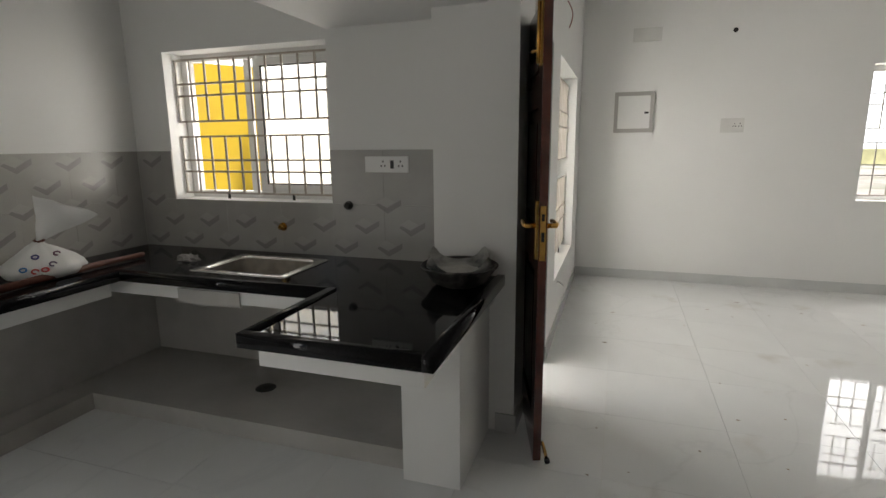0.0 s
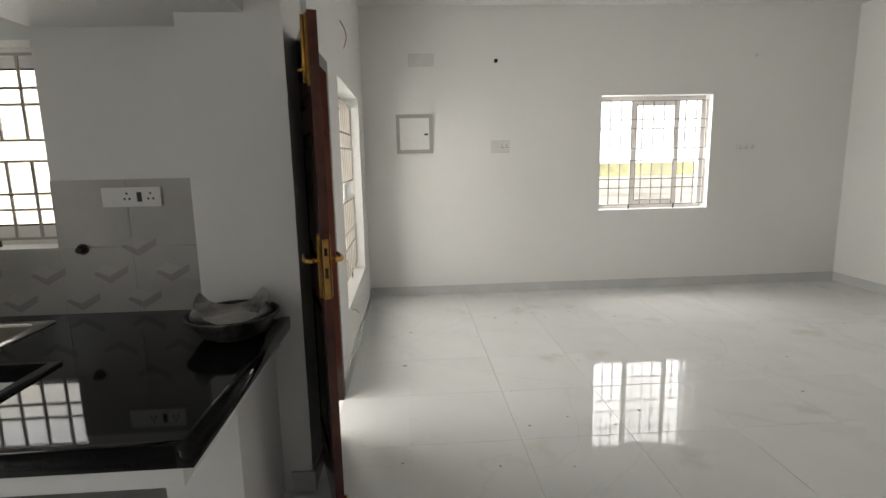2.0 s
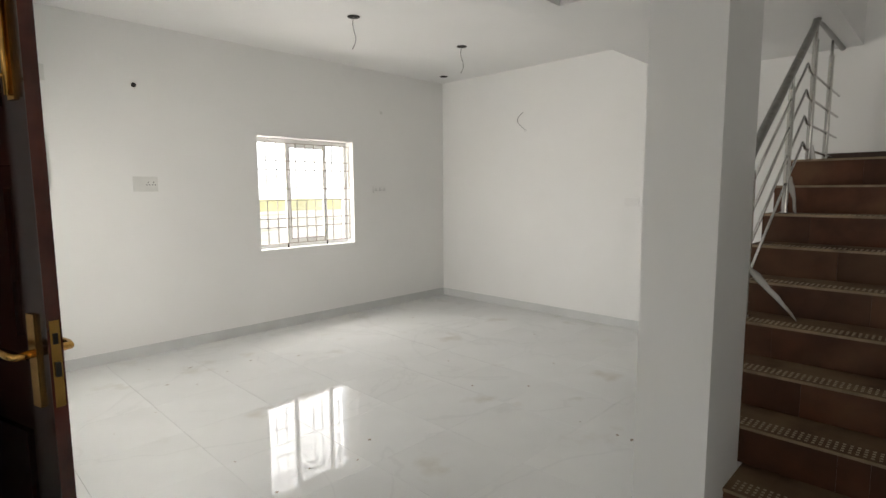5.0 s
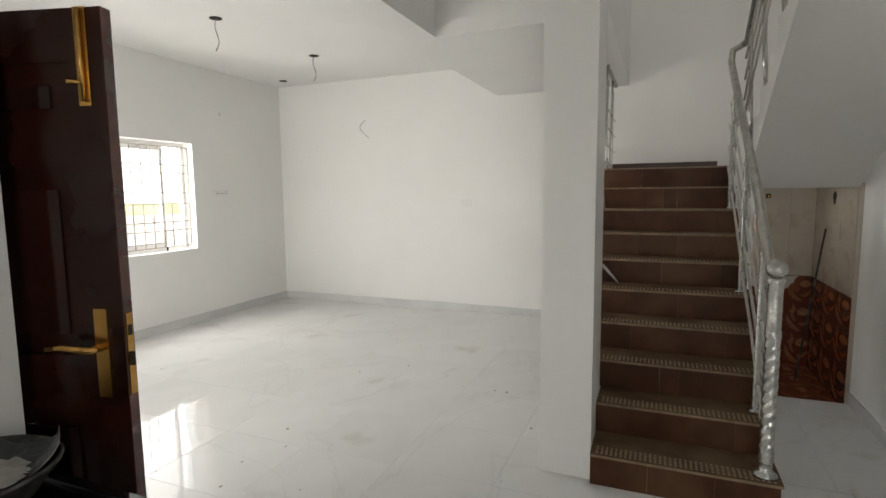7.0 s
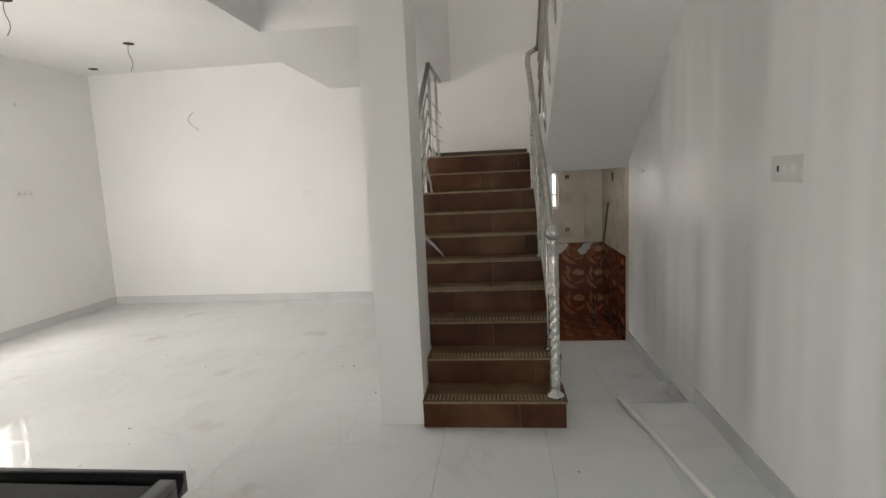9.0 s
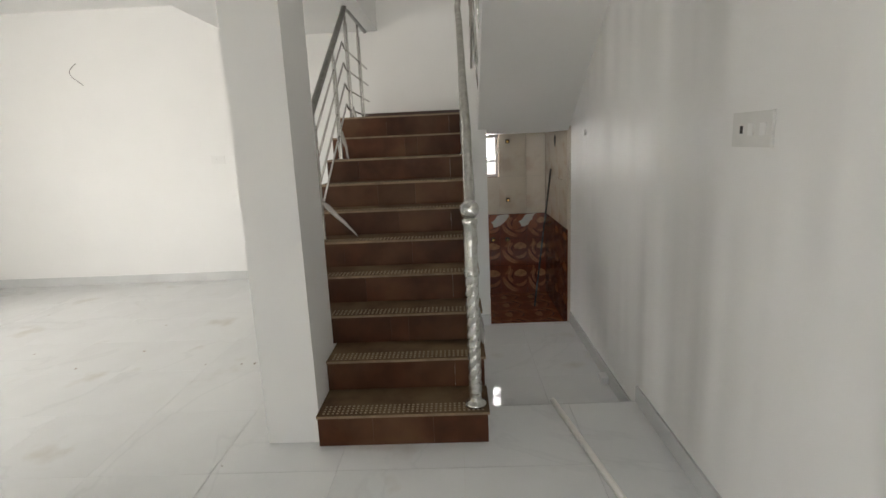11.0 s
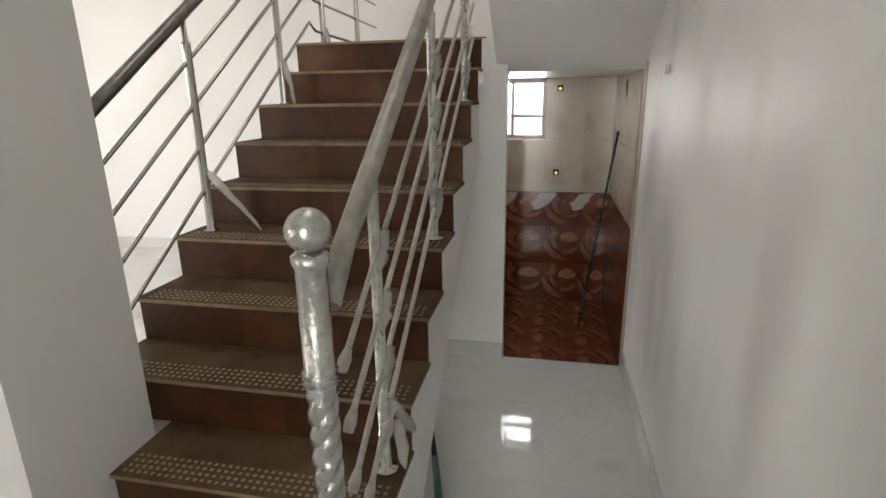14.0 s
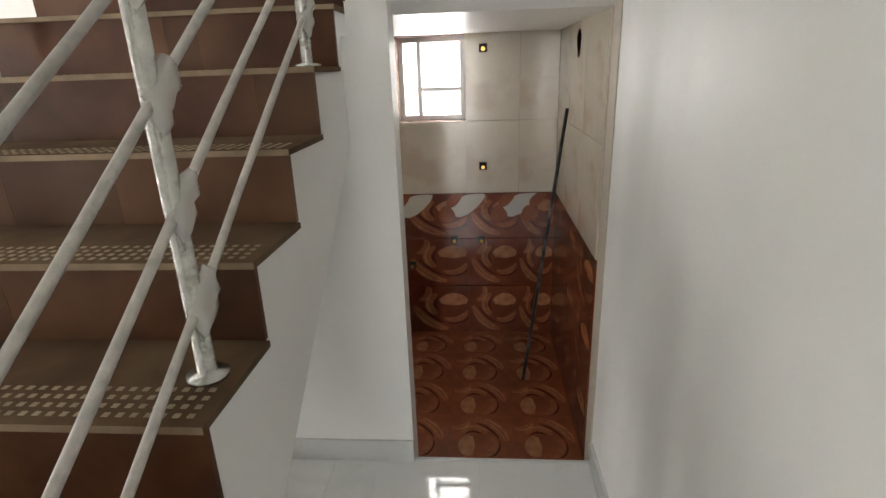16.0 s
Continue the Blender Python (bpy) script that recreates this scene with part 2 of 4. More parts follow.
FILM = clear_mat("clear_plastic_film", (0.75, 0.74, 0.70), 0.38, 0.2)
GLASS = clear_mat("window_glass", (0.85, 0.9, 0.88), 0.10, 0.02)
DULL_GLASS = clear_mat("dusty_frosted_glass", (0.85, 0.88, 0.84), 0.42, 0.5)
FROST = clear_mat("frosted_glass", (0.95, 0.97, 0.95), 0.8, 0.55)
FROST.node_tree.nodes["Principled BSDF"].inputs["Transmission Weight"].default_value = 0.9
FROST.node_tree.nodes["Principled BSDF"].inputs["IOR"].default_value = 1.15

# ---- mesh helpers ----


def box(bm, x0, x1, y0, y1, z0, z1, slot=0):
    v = [bm.verts.new(p) for p in ((x0, y0, z0), (x1, y0, z0), (x1, y1, z0), (x0, y1, z0), (x0, y0, z1), (x1, y0, z1), (x1, y1, z1), (x0, y1, z1))]
    for q in ((0, 3, 2, 1), (4, 5, 6, 7), (0, 1, 5, 4), (1, 2, 6, 5), (2, 3, 7, 6), (3, 0, 4, 7)):
        f = bm.faces.new([v[k] for k in q])
        f.material_index = slot


def tube(bm, pts, r, n=10, slot=0, cap=True):
    """A round bar through the points."""
    pts = [Vector(p) for p in pts]
    rings = []
    for i, p in enumerate(pts):
        d = (pts[min(i + 1, len(pts) - 1)] - pts[max(i - 1, 0)]).normalized()
        a = d.orthogonal().normalized() if i == 0 else (rings[-1][1] - d * rings[-1][1].dot(d)).normalized()
        b = d.cross(a)
        rr = r[i] if isinstance(r, (list, tuple)) else r
        rings.append(([bm.verts.new(p + rr * (math.cos(2 * math.pi * k / n) * a + math.sin(2 * math.pi * k / n) * b)) for k in range(n)], a))
    for (u, _), (w, _) in zip(rings, rings[1:]):
        for k in range(n):
            f = bm.faces.new((u[k], u[(k + 1) % n], w[(k + 1) % n], w[k]))
            f.smooth, f.material_index = True, slot
    if cap:
        for f in (bm.faces.new(rings[0][0][::-1]), bm.faces.new(rings[-1][0])):
            f.material_index = slot


def lathe(bm, prof, n=20, c=(0, 0, 0), twist=None, slot=0):
    """A turned shape about z: (radius, height) rows; twist gives lobes that wind upwards."""
    rings = []
    for r, z in prof:
        ring = []
        for k in range(n):
            a = 2 * math.pi * k / n
            rr = r
            if twist and twist[0] < z < twist[1]:
                rr = r * (1.06 - 0.34 * (1 - abs(math.sin(1.5 * (a - (z - twist[0]) * twist[2])))) ** 2)
            ring.append(bm.verts.new((c[0] + rr * math.cos(a), c[1] + rr * math.sin(a), c[2] + z)))
        rings.append(ring)
    for u, w in zip(rings, rings[1:]):
        for k in range(n):
            f = bm.faces.new((u[k], u[(k + 1) % n], w[(k + 1) % n], w[k]))
            f.smooth, f.material_index = True, slot
    bm.faces.new(rings[0][::-1])
    bm.faces.new(rings[-1])


def prism(bm, outline, y0, y1):
    """A flat outline in x and z, drawn out along y."""
    a = [bm.verts.new((x, y0, z)) for x, z in outline]
    b = [bm.verts.new((x, y1, z)) for x, z in outline]
    n = len(outline)
    bm.faces.new(a)
    bm.faces.new(b[::-1])
    for k in range(n):
        bm.faces.new((a[(k + 1) % n], a[k], b[k], b[(k + 1) % n]))


def soften(bm, w=0.006, seg=2):
    bmesh.ops.bevel(bm, geom=[e for e in bm.edges if e.is_manifold and e.calc_face_angle(0) > 0.6], offset=w, segments=seg, affect="EDGES", profile=0.6)


def mesh_of(name, bm, *mats):
    bmesh.ops.recalc_face_normals(bm, faces=bm.faces)
    me = bpy.data.meshes.new(name)
    bm.to_mesh(me)
    bm.free()
    for m in mats:
        me.materials.append(m)
    return me


def part(name, bm, material, parent=None, label=""):
    mats = material if isinstance(material, (list, tuple)) else [material]
    ob = new(name, mesh_of(name, bm, *mats))
    if parent:
        ob.parent = parent
    return tagged(ob, label)


def thing(name, label, category, group="", kind="", at=(0, 0, 0)):
    ob = new(name)
    ob.location = at
    ob.empty_display_size = 0.1
    return tagged(ob, label, category, group, kind)


def one(name, bm, material, label, category, group="", kind=""):
    return tagged(part(name, bm, material), label, category, group, kind)


def boxes(*rows):
    bm = bmesh.new()
    for r in rows:
        box(bm, *r)
    return bm


def piece(name, me, parent, at):
    """One of many alike pieces on one mesh."""
    ob = new(name, me)
    ob.parent = parent
    ob.location = at
    return ob


def wall_along(axis, a0, a1, b0, b1, z0, z1, holes=()):
    """A wall with rectangular openings (lo, hi, bottom, top) through it. axis: the way it runs."""
    bm = bmesh.new()

    def put(lo, hi, u, w):
        if hi - lo > 1e-4 and w - u > 1e-4:
            box(bm, *((lo, hi, b0, b1) if axis == "x" else (b0, b1, lo, hi)), u, w)

    at = a0
    for lo, hi, u, w in sorted(holes):
        put(at, lo, z0, z1)
        put(lo, hi, z0, u)
        put(lo, hi, w, z1)
        at = hi
    put(at, a1, z0, z1)
    return bm


# ---- plan ----
WEST, NORTH, EAST, SOUTH, TOP = 1.425, 6.40, 6.915, -0.235, 3.10
KN, KW, COUNTER = 3.09, -1.18, 0.84
LOW = -0.15
NWIN = (4.03, 5.295, 0.91, 2.17)
KWIN = (-0.888, 0.27, 1.155, 2.066)
STRIP = 1.397
WWIN = (4.32, 5.85, 0.45, 2.10)
DOORWAY = (3.29, 3.86, 0.0, 2.10)
BWIN = (0.29, 0.67, 1.106, 1.56)
RISE, GO, R5 = 0.176, 0.2575, 4.33
STAIR_R, STAIR_L = 0.645, 1.79
BATH, JAMB, SLAB = 5.434, 0.49, 1.565
FOOT, DROP = 3.279, 3.655
COL_S = 1.516


def riser_x(n):
    return FOOT if n == 1 else R5 + (n - 5) * GO


# ---- walls ----
s = "structure"
one("wall_north", wall_along("x", WEST, EAST + 0.23, NORTH, NORTH + 0.23, -0.3, TOP, [NWIN]), WALL, "white painted wall with a barred window", "wall", kind=s)
one("wall_west", wall_along("y", 3.29, NORTH + 0.23, WEST - 0.23, WEST, -0.3, TOP, [DOORWAY, WWIN]), WALL, "white painted wall with doorway and window", "wall", kind=s)
one("wall_east", wall_along("y", SOUTH - 0.2, NORTH, EAST, EAST + 0.23, -0.3, 5.8, [BWIN]), WALL, "white painted plain plaster wall", "wall", kind=s)
one("wall_south", wall_along("x", KW, EAST, SOUTH - 0.2, SOUTH, -0.3, 5.8), WALL_SHEEN, "white painted wall with a soft sheen", "wall", kind=s)
one("wall_kitchen_north", wall_along("x", KW - 0.23, 1.245, KN, 3.29, -0.3, TOP, [KWIN]), WALL, "white painted kitchen wall with a barred window", "wall", kind=s)
# The opening is unseen, added so that the fill lamp outside shines in.
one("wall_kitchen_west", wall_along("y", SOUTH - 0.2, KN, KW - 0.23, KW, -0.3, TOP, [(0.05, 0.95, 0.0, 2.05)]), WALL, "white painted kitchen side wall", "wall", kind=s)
one("ceiling", boxes((KW - 0.23, 3.6, SOUTH, NORTH + 0.23, TOP, TOP + 0.15), (3.6, EAST, 1.56, NORTH, TOP, TOP + 0.15)), CEIL, "white painted concrete ceiling", "ceiling", kind=s)
one("stairwell_ceiling", boxes((3.4, EAST + 0.2, SOUTH, 1.8, 5.7, 5.8)), CEIL, "white ceiling over the stairwell", "ceiling", kind=s)
one("stairwell_wall_upper", boxes((3.4, 3.6, SOUTH, 1.56, TOP + 0.15, 5.7), (3.6, EAST, 1.56, 1.71, TOP + 0.15, 5.7)), WALL, "white upper wall of the stairwell", "wall", kind=s)
one("beam_middle", boxes((WEST, 4.34, 2.826, 3.09, 2.73, TOP)), CEIL, "white plastered ceiling beam", "beam", kind=s)
one("beam_stair", boxes((3.33, EAST, 1.56, 1.80, 2.73, TOP)), CEIL, "white plastered beam beside the stairwell", "beam", kind=s)
one("sunken_slab", boxes((4.34, EAST, 1.80, 3.09, 2.732, TOP)), CEIL, "white lowered ceiling slab", "ceiling", kind=s)
bm = boxes((3.32, 3.74, COL_S, 1.793, 0.0, TOP))
soften(bm, 0.006)
one("column", bm, WALL, "white plastered square column at the stair foot", "column", kind=s)
bm = boxes((0.972, 1.245, 2.868, KN, 0.0, 2.12))
soften(bm, 0.008)
one("kitchen_column", bm, WALL, "white plastered column beside the worktop", "column", kind=s)
one("wall_end", boxes((1.245, STRIP, 2.868, 3.29, 0.0, TOP)), WALL, "white plastered end of the wall", "wall", kind=s)
one("kitchen_loft", boxes((0.275, 1.245, 1.7, KN, 2.12, 2.25)), CEIL, "white plastered storage loft slab", "loft", kind=s)

# skirting
S = 0.1
for nm, rows in (
    ("baseboard_north", [(WEST, EAST, NORTH - 0.012, NORTH, 0, S)]),
    ("baseboard_east", [(EAST - 0.012, EAST, STAIR_L, NORTH - 0.012, 0, S)]),
    ("baseboard_west", [(WEST, WEST + 0.012, DOORWAY[1], NORTH - 0.012, 0, S)]),
    ("baseboard_wall_end", [(1.30, STRIP + 0.012, 2.856, 2.868, 0, S), (STRIP, STRIP + 0.012, 2.868, 3.20, 0, S)]),
    ("baseboard_south", [(KW, DROP, SOUTH, SOUTH + 0.012, 0, S)]),
    ("baseboard_passage", [(DROP, BATH, SOUTH, SOUTH + 0.012, LOW, LOW + S)]),
    ("baseboard_bath_wall", [(BATH - 0.012, BATH, JAMB, STAIR_L, LOW, LOW + S)]),
):
    one(nm, boxes(*rows), SKIRT, "pale grey tile skirting", "skirting", kind=s)

# ---- floors ----
floor = one("floor", boxes((KW, DROP, SOUTH, NORTH, -0.3, -0.011), (DROP, EAST, 1.3, NORTH, -0.3, -0.011), (WEST - 0.23, WEST, *DOORWAY[:2], -0.3, -0.002)), GROUT, "white veined polished vitrified tile floor", "floor", kind=s)
passage = one("floor_passage", boxes((DROP, BATH, SOUTH, STAIR_L, -0.3, LOW - 0.011)), GROUT, "white polished tile floor, one step down", "floor", kind=s)
one("passage_step", boxes((DROP - 0.004, DROP + 0.004, SOUTH + 0.012, STAIR_R, LOW, -0.001)), SKIRT, "pale tile step edge", "step", kind=s)


def lay(parent, x0, x1, y0, y1, ox, oy, w, d, z, mat, name="tile", thick=0.01, gap=0.0014):
    """Floor tiles on a grid, cut at the edges; whole tiles share a mesh."""
    shared = {}
    i0, j0 = math.floor((x0 - ox) / w), math.floor((y0 - oy) / d)
    i = i0
    while ox + i * w < x1:
        j = j0
        while oy + j * d < y1:
            a, b = max(x0, ox + i * w) + gap / 2, min(x1, ox + (i + 1) * w) - gap / 2
            c, e = max(y0, oy + j * d) + gap / 2, min(y1, oy + (j + 1) * d) - gap / 2
            j += 1
            if b - a < 0.02 or e - c < 0.02:
                continue
            key = (round(b - a, 3), round(e - c, 3))
            if key not in shared:
                bm = boxes((0, b - a, 0, e - c, -thick, 0))
                if mat is BATH_FLOOR:
                    brush_arcs(bm, lambda p, q, up: (p, q, up), b - a, e - c)
                shared[key] = mesh_of(name, bm, mat, ARC_MID, ARC_LIGHT, ARC_DARK)
            piece(name, shared[key], parent, (a, c, z))
        i += 1


# ---- stairs ----
stairs = thing("staircase", "brown tiled staircase with white plastered side", "staircase", at=(FOOT, STAIR_R, 0))


def local(ob):
    """Keeps a part where it was built, under a thing that stands elsewhere."""
    ob.matrix_parent_inverse = Matrix.Translation(ob.parent.location).inverted()
    return ob


saw = [(DROP + 0.005, LOW)]
for n in range(3, 11):
    saw += [(riser_x(n) + 0.012, (n - 1) * RISE - 0.014), (riser_x(n) + 0.012, n * RISE - 0.014)]
saw = [(DROP + 0.005, LOW), (DROP + 0.005, 2 * RISE - 0.014)] + saw[1:]
saw += [(EAST, 10 * RISE - 0.014), (EAST, SLAB), (5.98, SLAB), (DROP + 0.05, LOW)]
bm = bmesh.new()
prism(bm, saw, STAIR_R, STAIR_L)
local(part("body", bm, WALL, stairs, "white plastered side and soffit"))
local(part("first_step_core", boxes((FOOT + 0.012, DROP + 0.005, STAIR_R + 0.001, COL_S - 0.001, 0, RISE - 0.014), (riser_x(2) + 0.012, DROP + 0.005, STAIR_R + 0.001, COL_S - 0.001, RISE - 0.014, 2 * RISE - 0.014)), WALL, stairs))
for n in range(1, 11):
    left = COL_S - 0.002 if n <= 2 else STAIR_L + 0.004
    x = riser_x(n)
    z0 = (n - 1) * RISE
    cuts = [STAIR_R - 0.004, STAIR_R + 0.16 + 0.27 * (n % 2), 1.18 + 0.18 * (n % 3), left]
    if n == 1:
        cuts = [STAIR_R - 0.004, 0.92, 1.23, left]
    for c0, c1 in zip(cuts, cuts[1:]):
        local(part("riser_tile", boxes((x, x + 0.012, c0 + 0.0003, c1 - 0.0003, z0 - (0.0 if n > 1 else -0.001), z0 + RISE - 0.014)), BROWN, stairs))
    nxt = riser_x(n + 1) if n < 10 else EAST
    bm = boxes((x - 0.018, nxt, STAIR_R - 0.012, left, n * RISE - 0.014, n * RISE))
    soften(bm, 0.003, 1)
    for f in bm.faces:
        f.material_index = int(f.calc_center_median().x < x - 0.014)
    tread = local(part("tread_tile", bm, [TREAD, NOSE], stairs))
    if n < 9:
        bm = bmesh.new()
        for row in range(4):
            y = STAIR_R + 0.015
            while y < left - 0.03:
                u = x + 0.004 + row * 0.024
                box(bm, u, u + 0.011, y, y + 0.011, n * RISE, n * RISE + 0.0012)
                y += 0.024
        st = part("grip_studs", bm, STUD, tread)
        st.matrix_parent_inverse = Matrix.Identity(4)
        tagged(st, "pale raised anti-slip studs", kind="stuff")
local(part("landing_skirting", boxes((EAST - 0.012, EAST, STAIR_R, STAIR_L, 10 * RISE, 10 * RISE + 0.10)), BROWN_DARK, stairs, "dark brown tile skirting"))

# second flight, over the passage
UPX = 5.53
bm = bmesh.new()
out = [(EAST, SLAB), (EAST, 1.75), (UPX, 1.75)]
for n in range(1, 9):
    x = UPX - (n - 1) * GO
    out += [(x, 1.75 + n * RISE), (x - GO, 1.75 + n * RISE)]
out += [(3.46, 3.15), (3.46, 2.90), (5.55, SLAB)]
prism(bm, out, SOUTH, 0.555)
upper = one("upper_flight", bm, WALL, "white plastered underside of the upper stair flight", "staircase", kind=s)
one("landing_edge", boxes((5.54, EAST, 0.555, STAIR_R, SLAB, 1.745)), WALL, "white landing slab edge", "landing", kind=s)

# ---- bathroom under the landing ----
one("wall_bath_front", boxes((BATH, BATH + 0.11, JAMB, STAIR_R - 0.02, LOW - 0.1, 1.60), (BATH, BATH + 0.11, STAIR_R - 0.02, STAIR_L, LOW - 0.1, 1.50)), WALL, "white wall with the low bathroom doorway", "wall", kind=s)
one("wall_bath_side", boxes((BATH + 0.11, 6.70, 1.02, 1.1, -0.3, SLAB)), CREAM, "cream tiled bathroom wall", "wall", kind=s)
one("threshold", boxes((BATH, BATH + 0.014, SOUTH + 0.005, JAMB, -0.3, LOW + 0.004)), SKIRT, "pale tile door sill", "threshold", kind=s)
bfloor = one("floor_bath", boxes((BATH + 0.11, 6.70, SOUTH, 1.02, -0.35, -0.235), (BATH + 0.014, BATH + 0.11, SOUTH, JAMB, -0.35, -0.235)), BGROUT, "rust-brown patterned bathroom floor", "floor", kind=s)
bback = one("wall_bath_back", wall_along("y", SOUTH, 1.02, 6.72, EAST - 0.001, -0.3, 1.60, [BWIN]), BGROUT, "tiled bathroom wall, rust below and cream above", "wall", kind=s)
bside = one("wall_bath_right", boxes((BATH + 0.02, 6.72, SOUTH + 0.0005, SOUTH + 0.004, -0.3, 1.60)), CGROUT, "tiled bathroom side wall", "wall", kind=s)


def brush_arcs(bm, put, w, h):
    """The printed tile pattern: one woven motif, all inside the tile."""
    # a pale barrel block, a crescent beside it, a long blade below and a dark hollow between
    arcs = [(0.25, 0.20, 0.52, 64, 116, 0.095, 2), (0.25, 0.20, 0.575, 66, 114, 0.012, 1), (0.25, 0.20, 0.465, 68, 112, 0.010, 1),
            (0.42, 0.62, 0.24, -62, 62, 0.062, 1), (0.42, 0.62, 0.28, -50, 50, 0.012, 2), (0.42, 0.62, 0.155, -50, 50, 0.02, 3),
            (0.20, 0.84, 0.76, -78, -20, 0.066, 1), (0.20, 0.84, 0.80, -72, -30, 0.012, 2), (0.20, 0.84, 0.73, -70, -26, 0.009, 2), (0.20, 0.84, 0.645, -72, -24, 0.018, 3),
            (0.28, 0.56, 0.27, 195, 300, 0.045, 1), (0.28, 0.56, 0.35, 200, 285, 0.014, 3),
            (0.86, 0.90, 0.20, 150, 262, 0.045, 1), (0.86, 0.90, 0.235, 165, 250, 0.010, 2)]
    for cx, cy, r, a0, a1, wd, slot in arcs:
        outer, inner = [], []
        for k in range(8):
            f = k / 7
            a = radians(a0 + (a1 - a0) * f)
            half = 1.35 * wd * math.sin(math.pi * (0.12 + 0.76 * f))
            for ring, rr in ((outer, r + half), (inner, r - half)):
                u = min(0.985, max(0.015, cx + rr * math.cos(a)))
                v = min(0.985, max(0.015, cy + rr * math.sin(a)))
                ring.append(bm.verts.new(put(u * w, v * h, 0.0003 + 0.0001 * slot)))
        for k in range(7):
            try:
                f = bm.faces.new((outer[k], outer[k + 1], inner[k + 1], inner[k]))
                f.material_index = slot
            except ValueError:
                pass


def wall_tiles(parent, along, fixed, thick, spans, zs, mat, name="wall_tile"):
    """Tiles on a wall: along x or y, on the plane fixed, standing out by thick."""
    g = 0.0015
    shared = {}
    for a, b in zip(spans, spans[1:]):
        for u, w in zip(zs, zs[1:]):
            key = (round(b - a, 4), round(w - u, 4))
            if key not in shared:
                lo, hi = sorted((0, thick))
                rows = (lo, hi, g, b - a - g, g, w - u - g) if along == "y" else (g, b - a - g, lo, hi, g, w - u - g)
                bm = boxes(rows)
                if mat is BATH_DARK:
                    if along == "y":
                        brush_arcs(bm, lambda p, q, e: (thick - e, p, q), b - a, w - u)
                    else:
                        brush_arcs(bm, lambda p, q, e: (p, thick + e, q), b - a, w - u)
                shared[key] = mesh_of(name, bm, mat, ARC_MID, ARC_LIGHT, ARC_DARK)
            piece(name, shared[key], parent, (fixed, a, u) if along == "y" else (a, fixed, u))


BAND = 0.69
part("grout_bed", boxes((6.709, 6.7195, SOUTH + 0.012, 1.01, BAND, BWIN[2] - 0.001), (6.709, 6.7195, SOUTH + 0.012, BWIN[0] - 0.001, BWIN[2] - 0.001, 1.598), (6.709, 6.7195, BWIN[1] + 0.001, 1.01, BWIN[2] - 0.001, 1.598)), CGROUT, bback)
part("grout_bed", boxes((BATH + 0.12, 6.70, SOUTH + 0.0041, SOUTH + 0.008, BAND, 1.598)), CGROUT, bside)
ysp = [SOUTH + 0.012, -0.01, BWIN[0], BWIN[1], 1.01]
lowz = [-0.235, 0.10, 0.41, BAND]
wall_tiles(bback, "y", 6.72, -0.02, ysp, lowz, BATH_DARK)
wall_tiles(bback, "y", 6.72, -0.02, ysp, [BAND, BWIN[2]], CREAM)
wall_tiles(bback, "y", 6.72, -0.02, ysp[:3], [BWIN[2], 1.60], CREAM)
wall_tiles(bback, "y", 6.72, -0.02, ysp[3:], [BWIN[2], 1.60], CREAM)
xsp = [BATH + 0.12, 5.95, 6.35, 6.70]
wall_tiles(bside, "x", SOUTH + 0.004, 0.008, xsp, lowz, BATH_DARK)
wall_tiles(bside, "x", SOUTH + 0.004, 0.008, xsp, [BAND, 1.12, 1.60], CREAM)
lay(bfloor, BATH + 0.11, 6.70, SOUTH, 1.02, BATH + 0.11, SOUTH, 0.3, 0.3, -0.225, BATH_FLOOR, "bath_floor_tile")
lay(bfloor, BATH + 0.016, BATH + 0.11, SOUTH, JAMB - 0.001, BATH + 0.11, SOUTH, 0.3, 0.3, -0.225, BATH_FLOOR, "bath_floor_tile")


def leaf_print(cx, cz, w, h, tilt, n=14):
    """A slim printed petal on the border tiles."""
    pts = []
    for k in range(n):
        a = 2 * math.pi * k / n
        u, v = w * math.cos(a), h * math.sin(a) * (1 + 0.35 * math.cos(a))
        pts.append((cx + u * math.cos(tilt) - v * math.sin(tilt), cz + u * math.sin(tilt) + v * math.cos(tilt)))
    return pts


for k, y in enumerate((0.60, 0.29, -0.02, -0.2)):
    for dy, dz, w, h, tilt, mt in ((0.0, 0.625, 0.12, 0.055, -0.5, OVAL), (0.07, 0.66, 0.07, 0.03, -0.8, PRINT), (0.12, 0.56, 0.05, 0.05, 0.3, PRINT)):
        if y + dy + w > 1.0 or y + dy - w < SOUTH + 0.03:
            continue
        bm = bmesh.new()
        pts = leaf_print(y + dy, dz, w, h, tilt)
        off = 0.0006 * (1 + (mt is PRINT))
        lo = [bm.verts.new((6.6995, a, min(b, BAND - 0.004))) for a, b in pts]
        hi = [bm.verts.new((6.6995 - off, a, min(b, BAND - 0.004))) for a, b in pts]
        bm.faces.new(hi)
        for q in range(len(pts)):
            bm.faces.new((lo[q], lo[q - 1], hi[q - 1], hi[q]))
        part("tile_print", bm, mt, bback)

# ---- windows ----


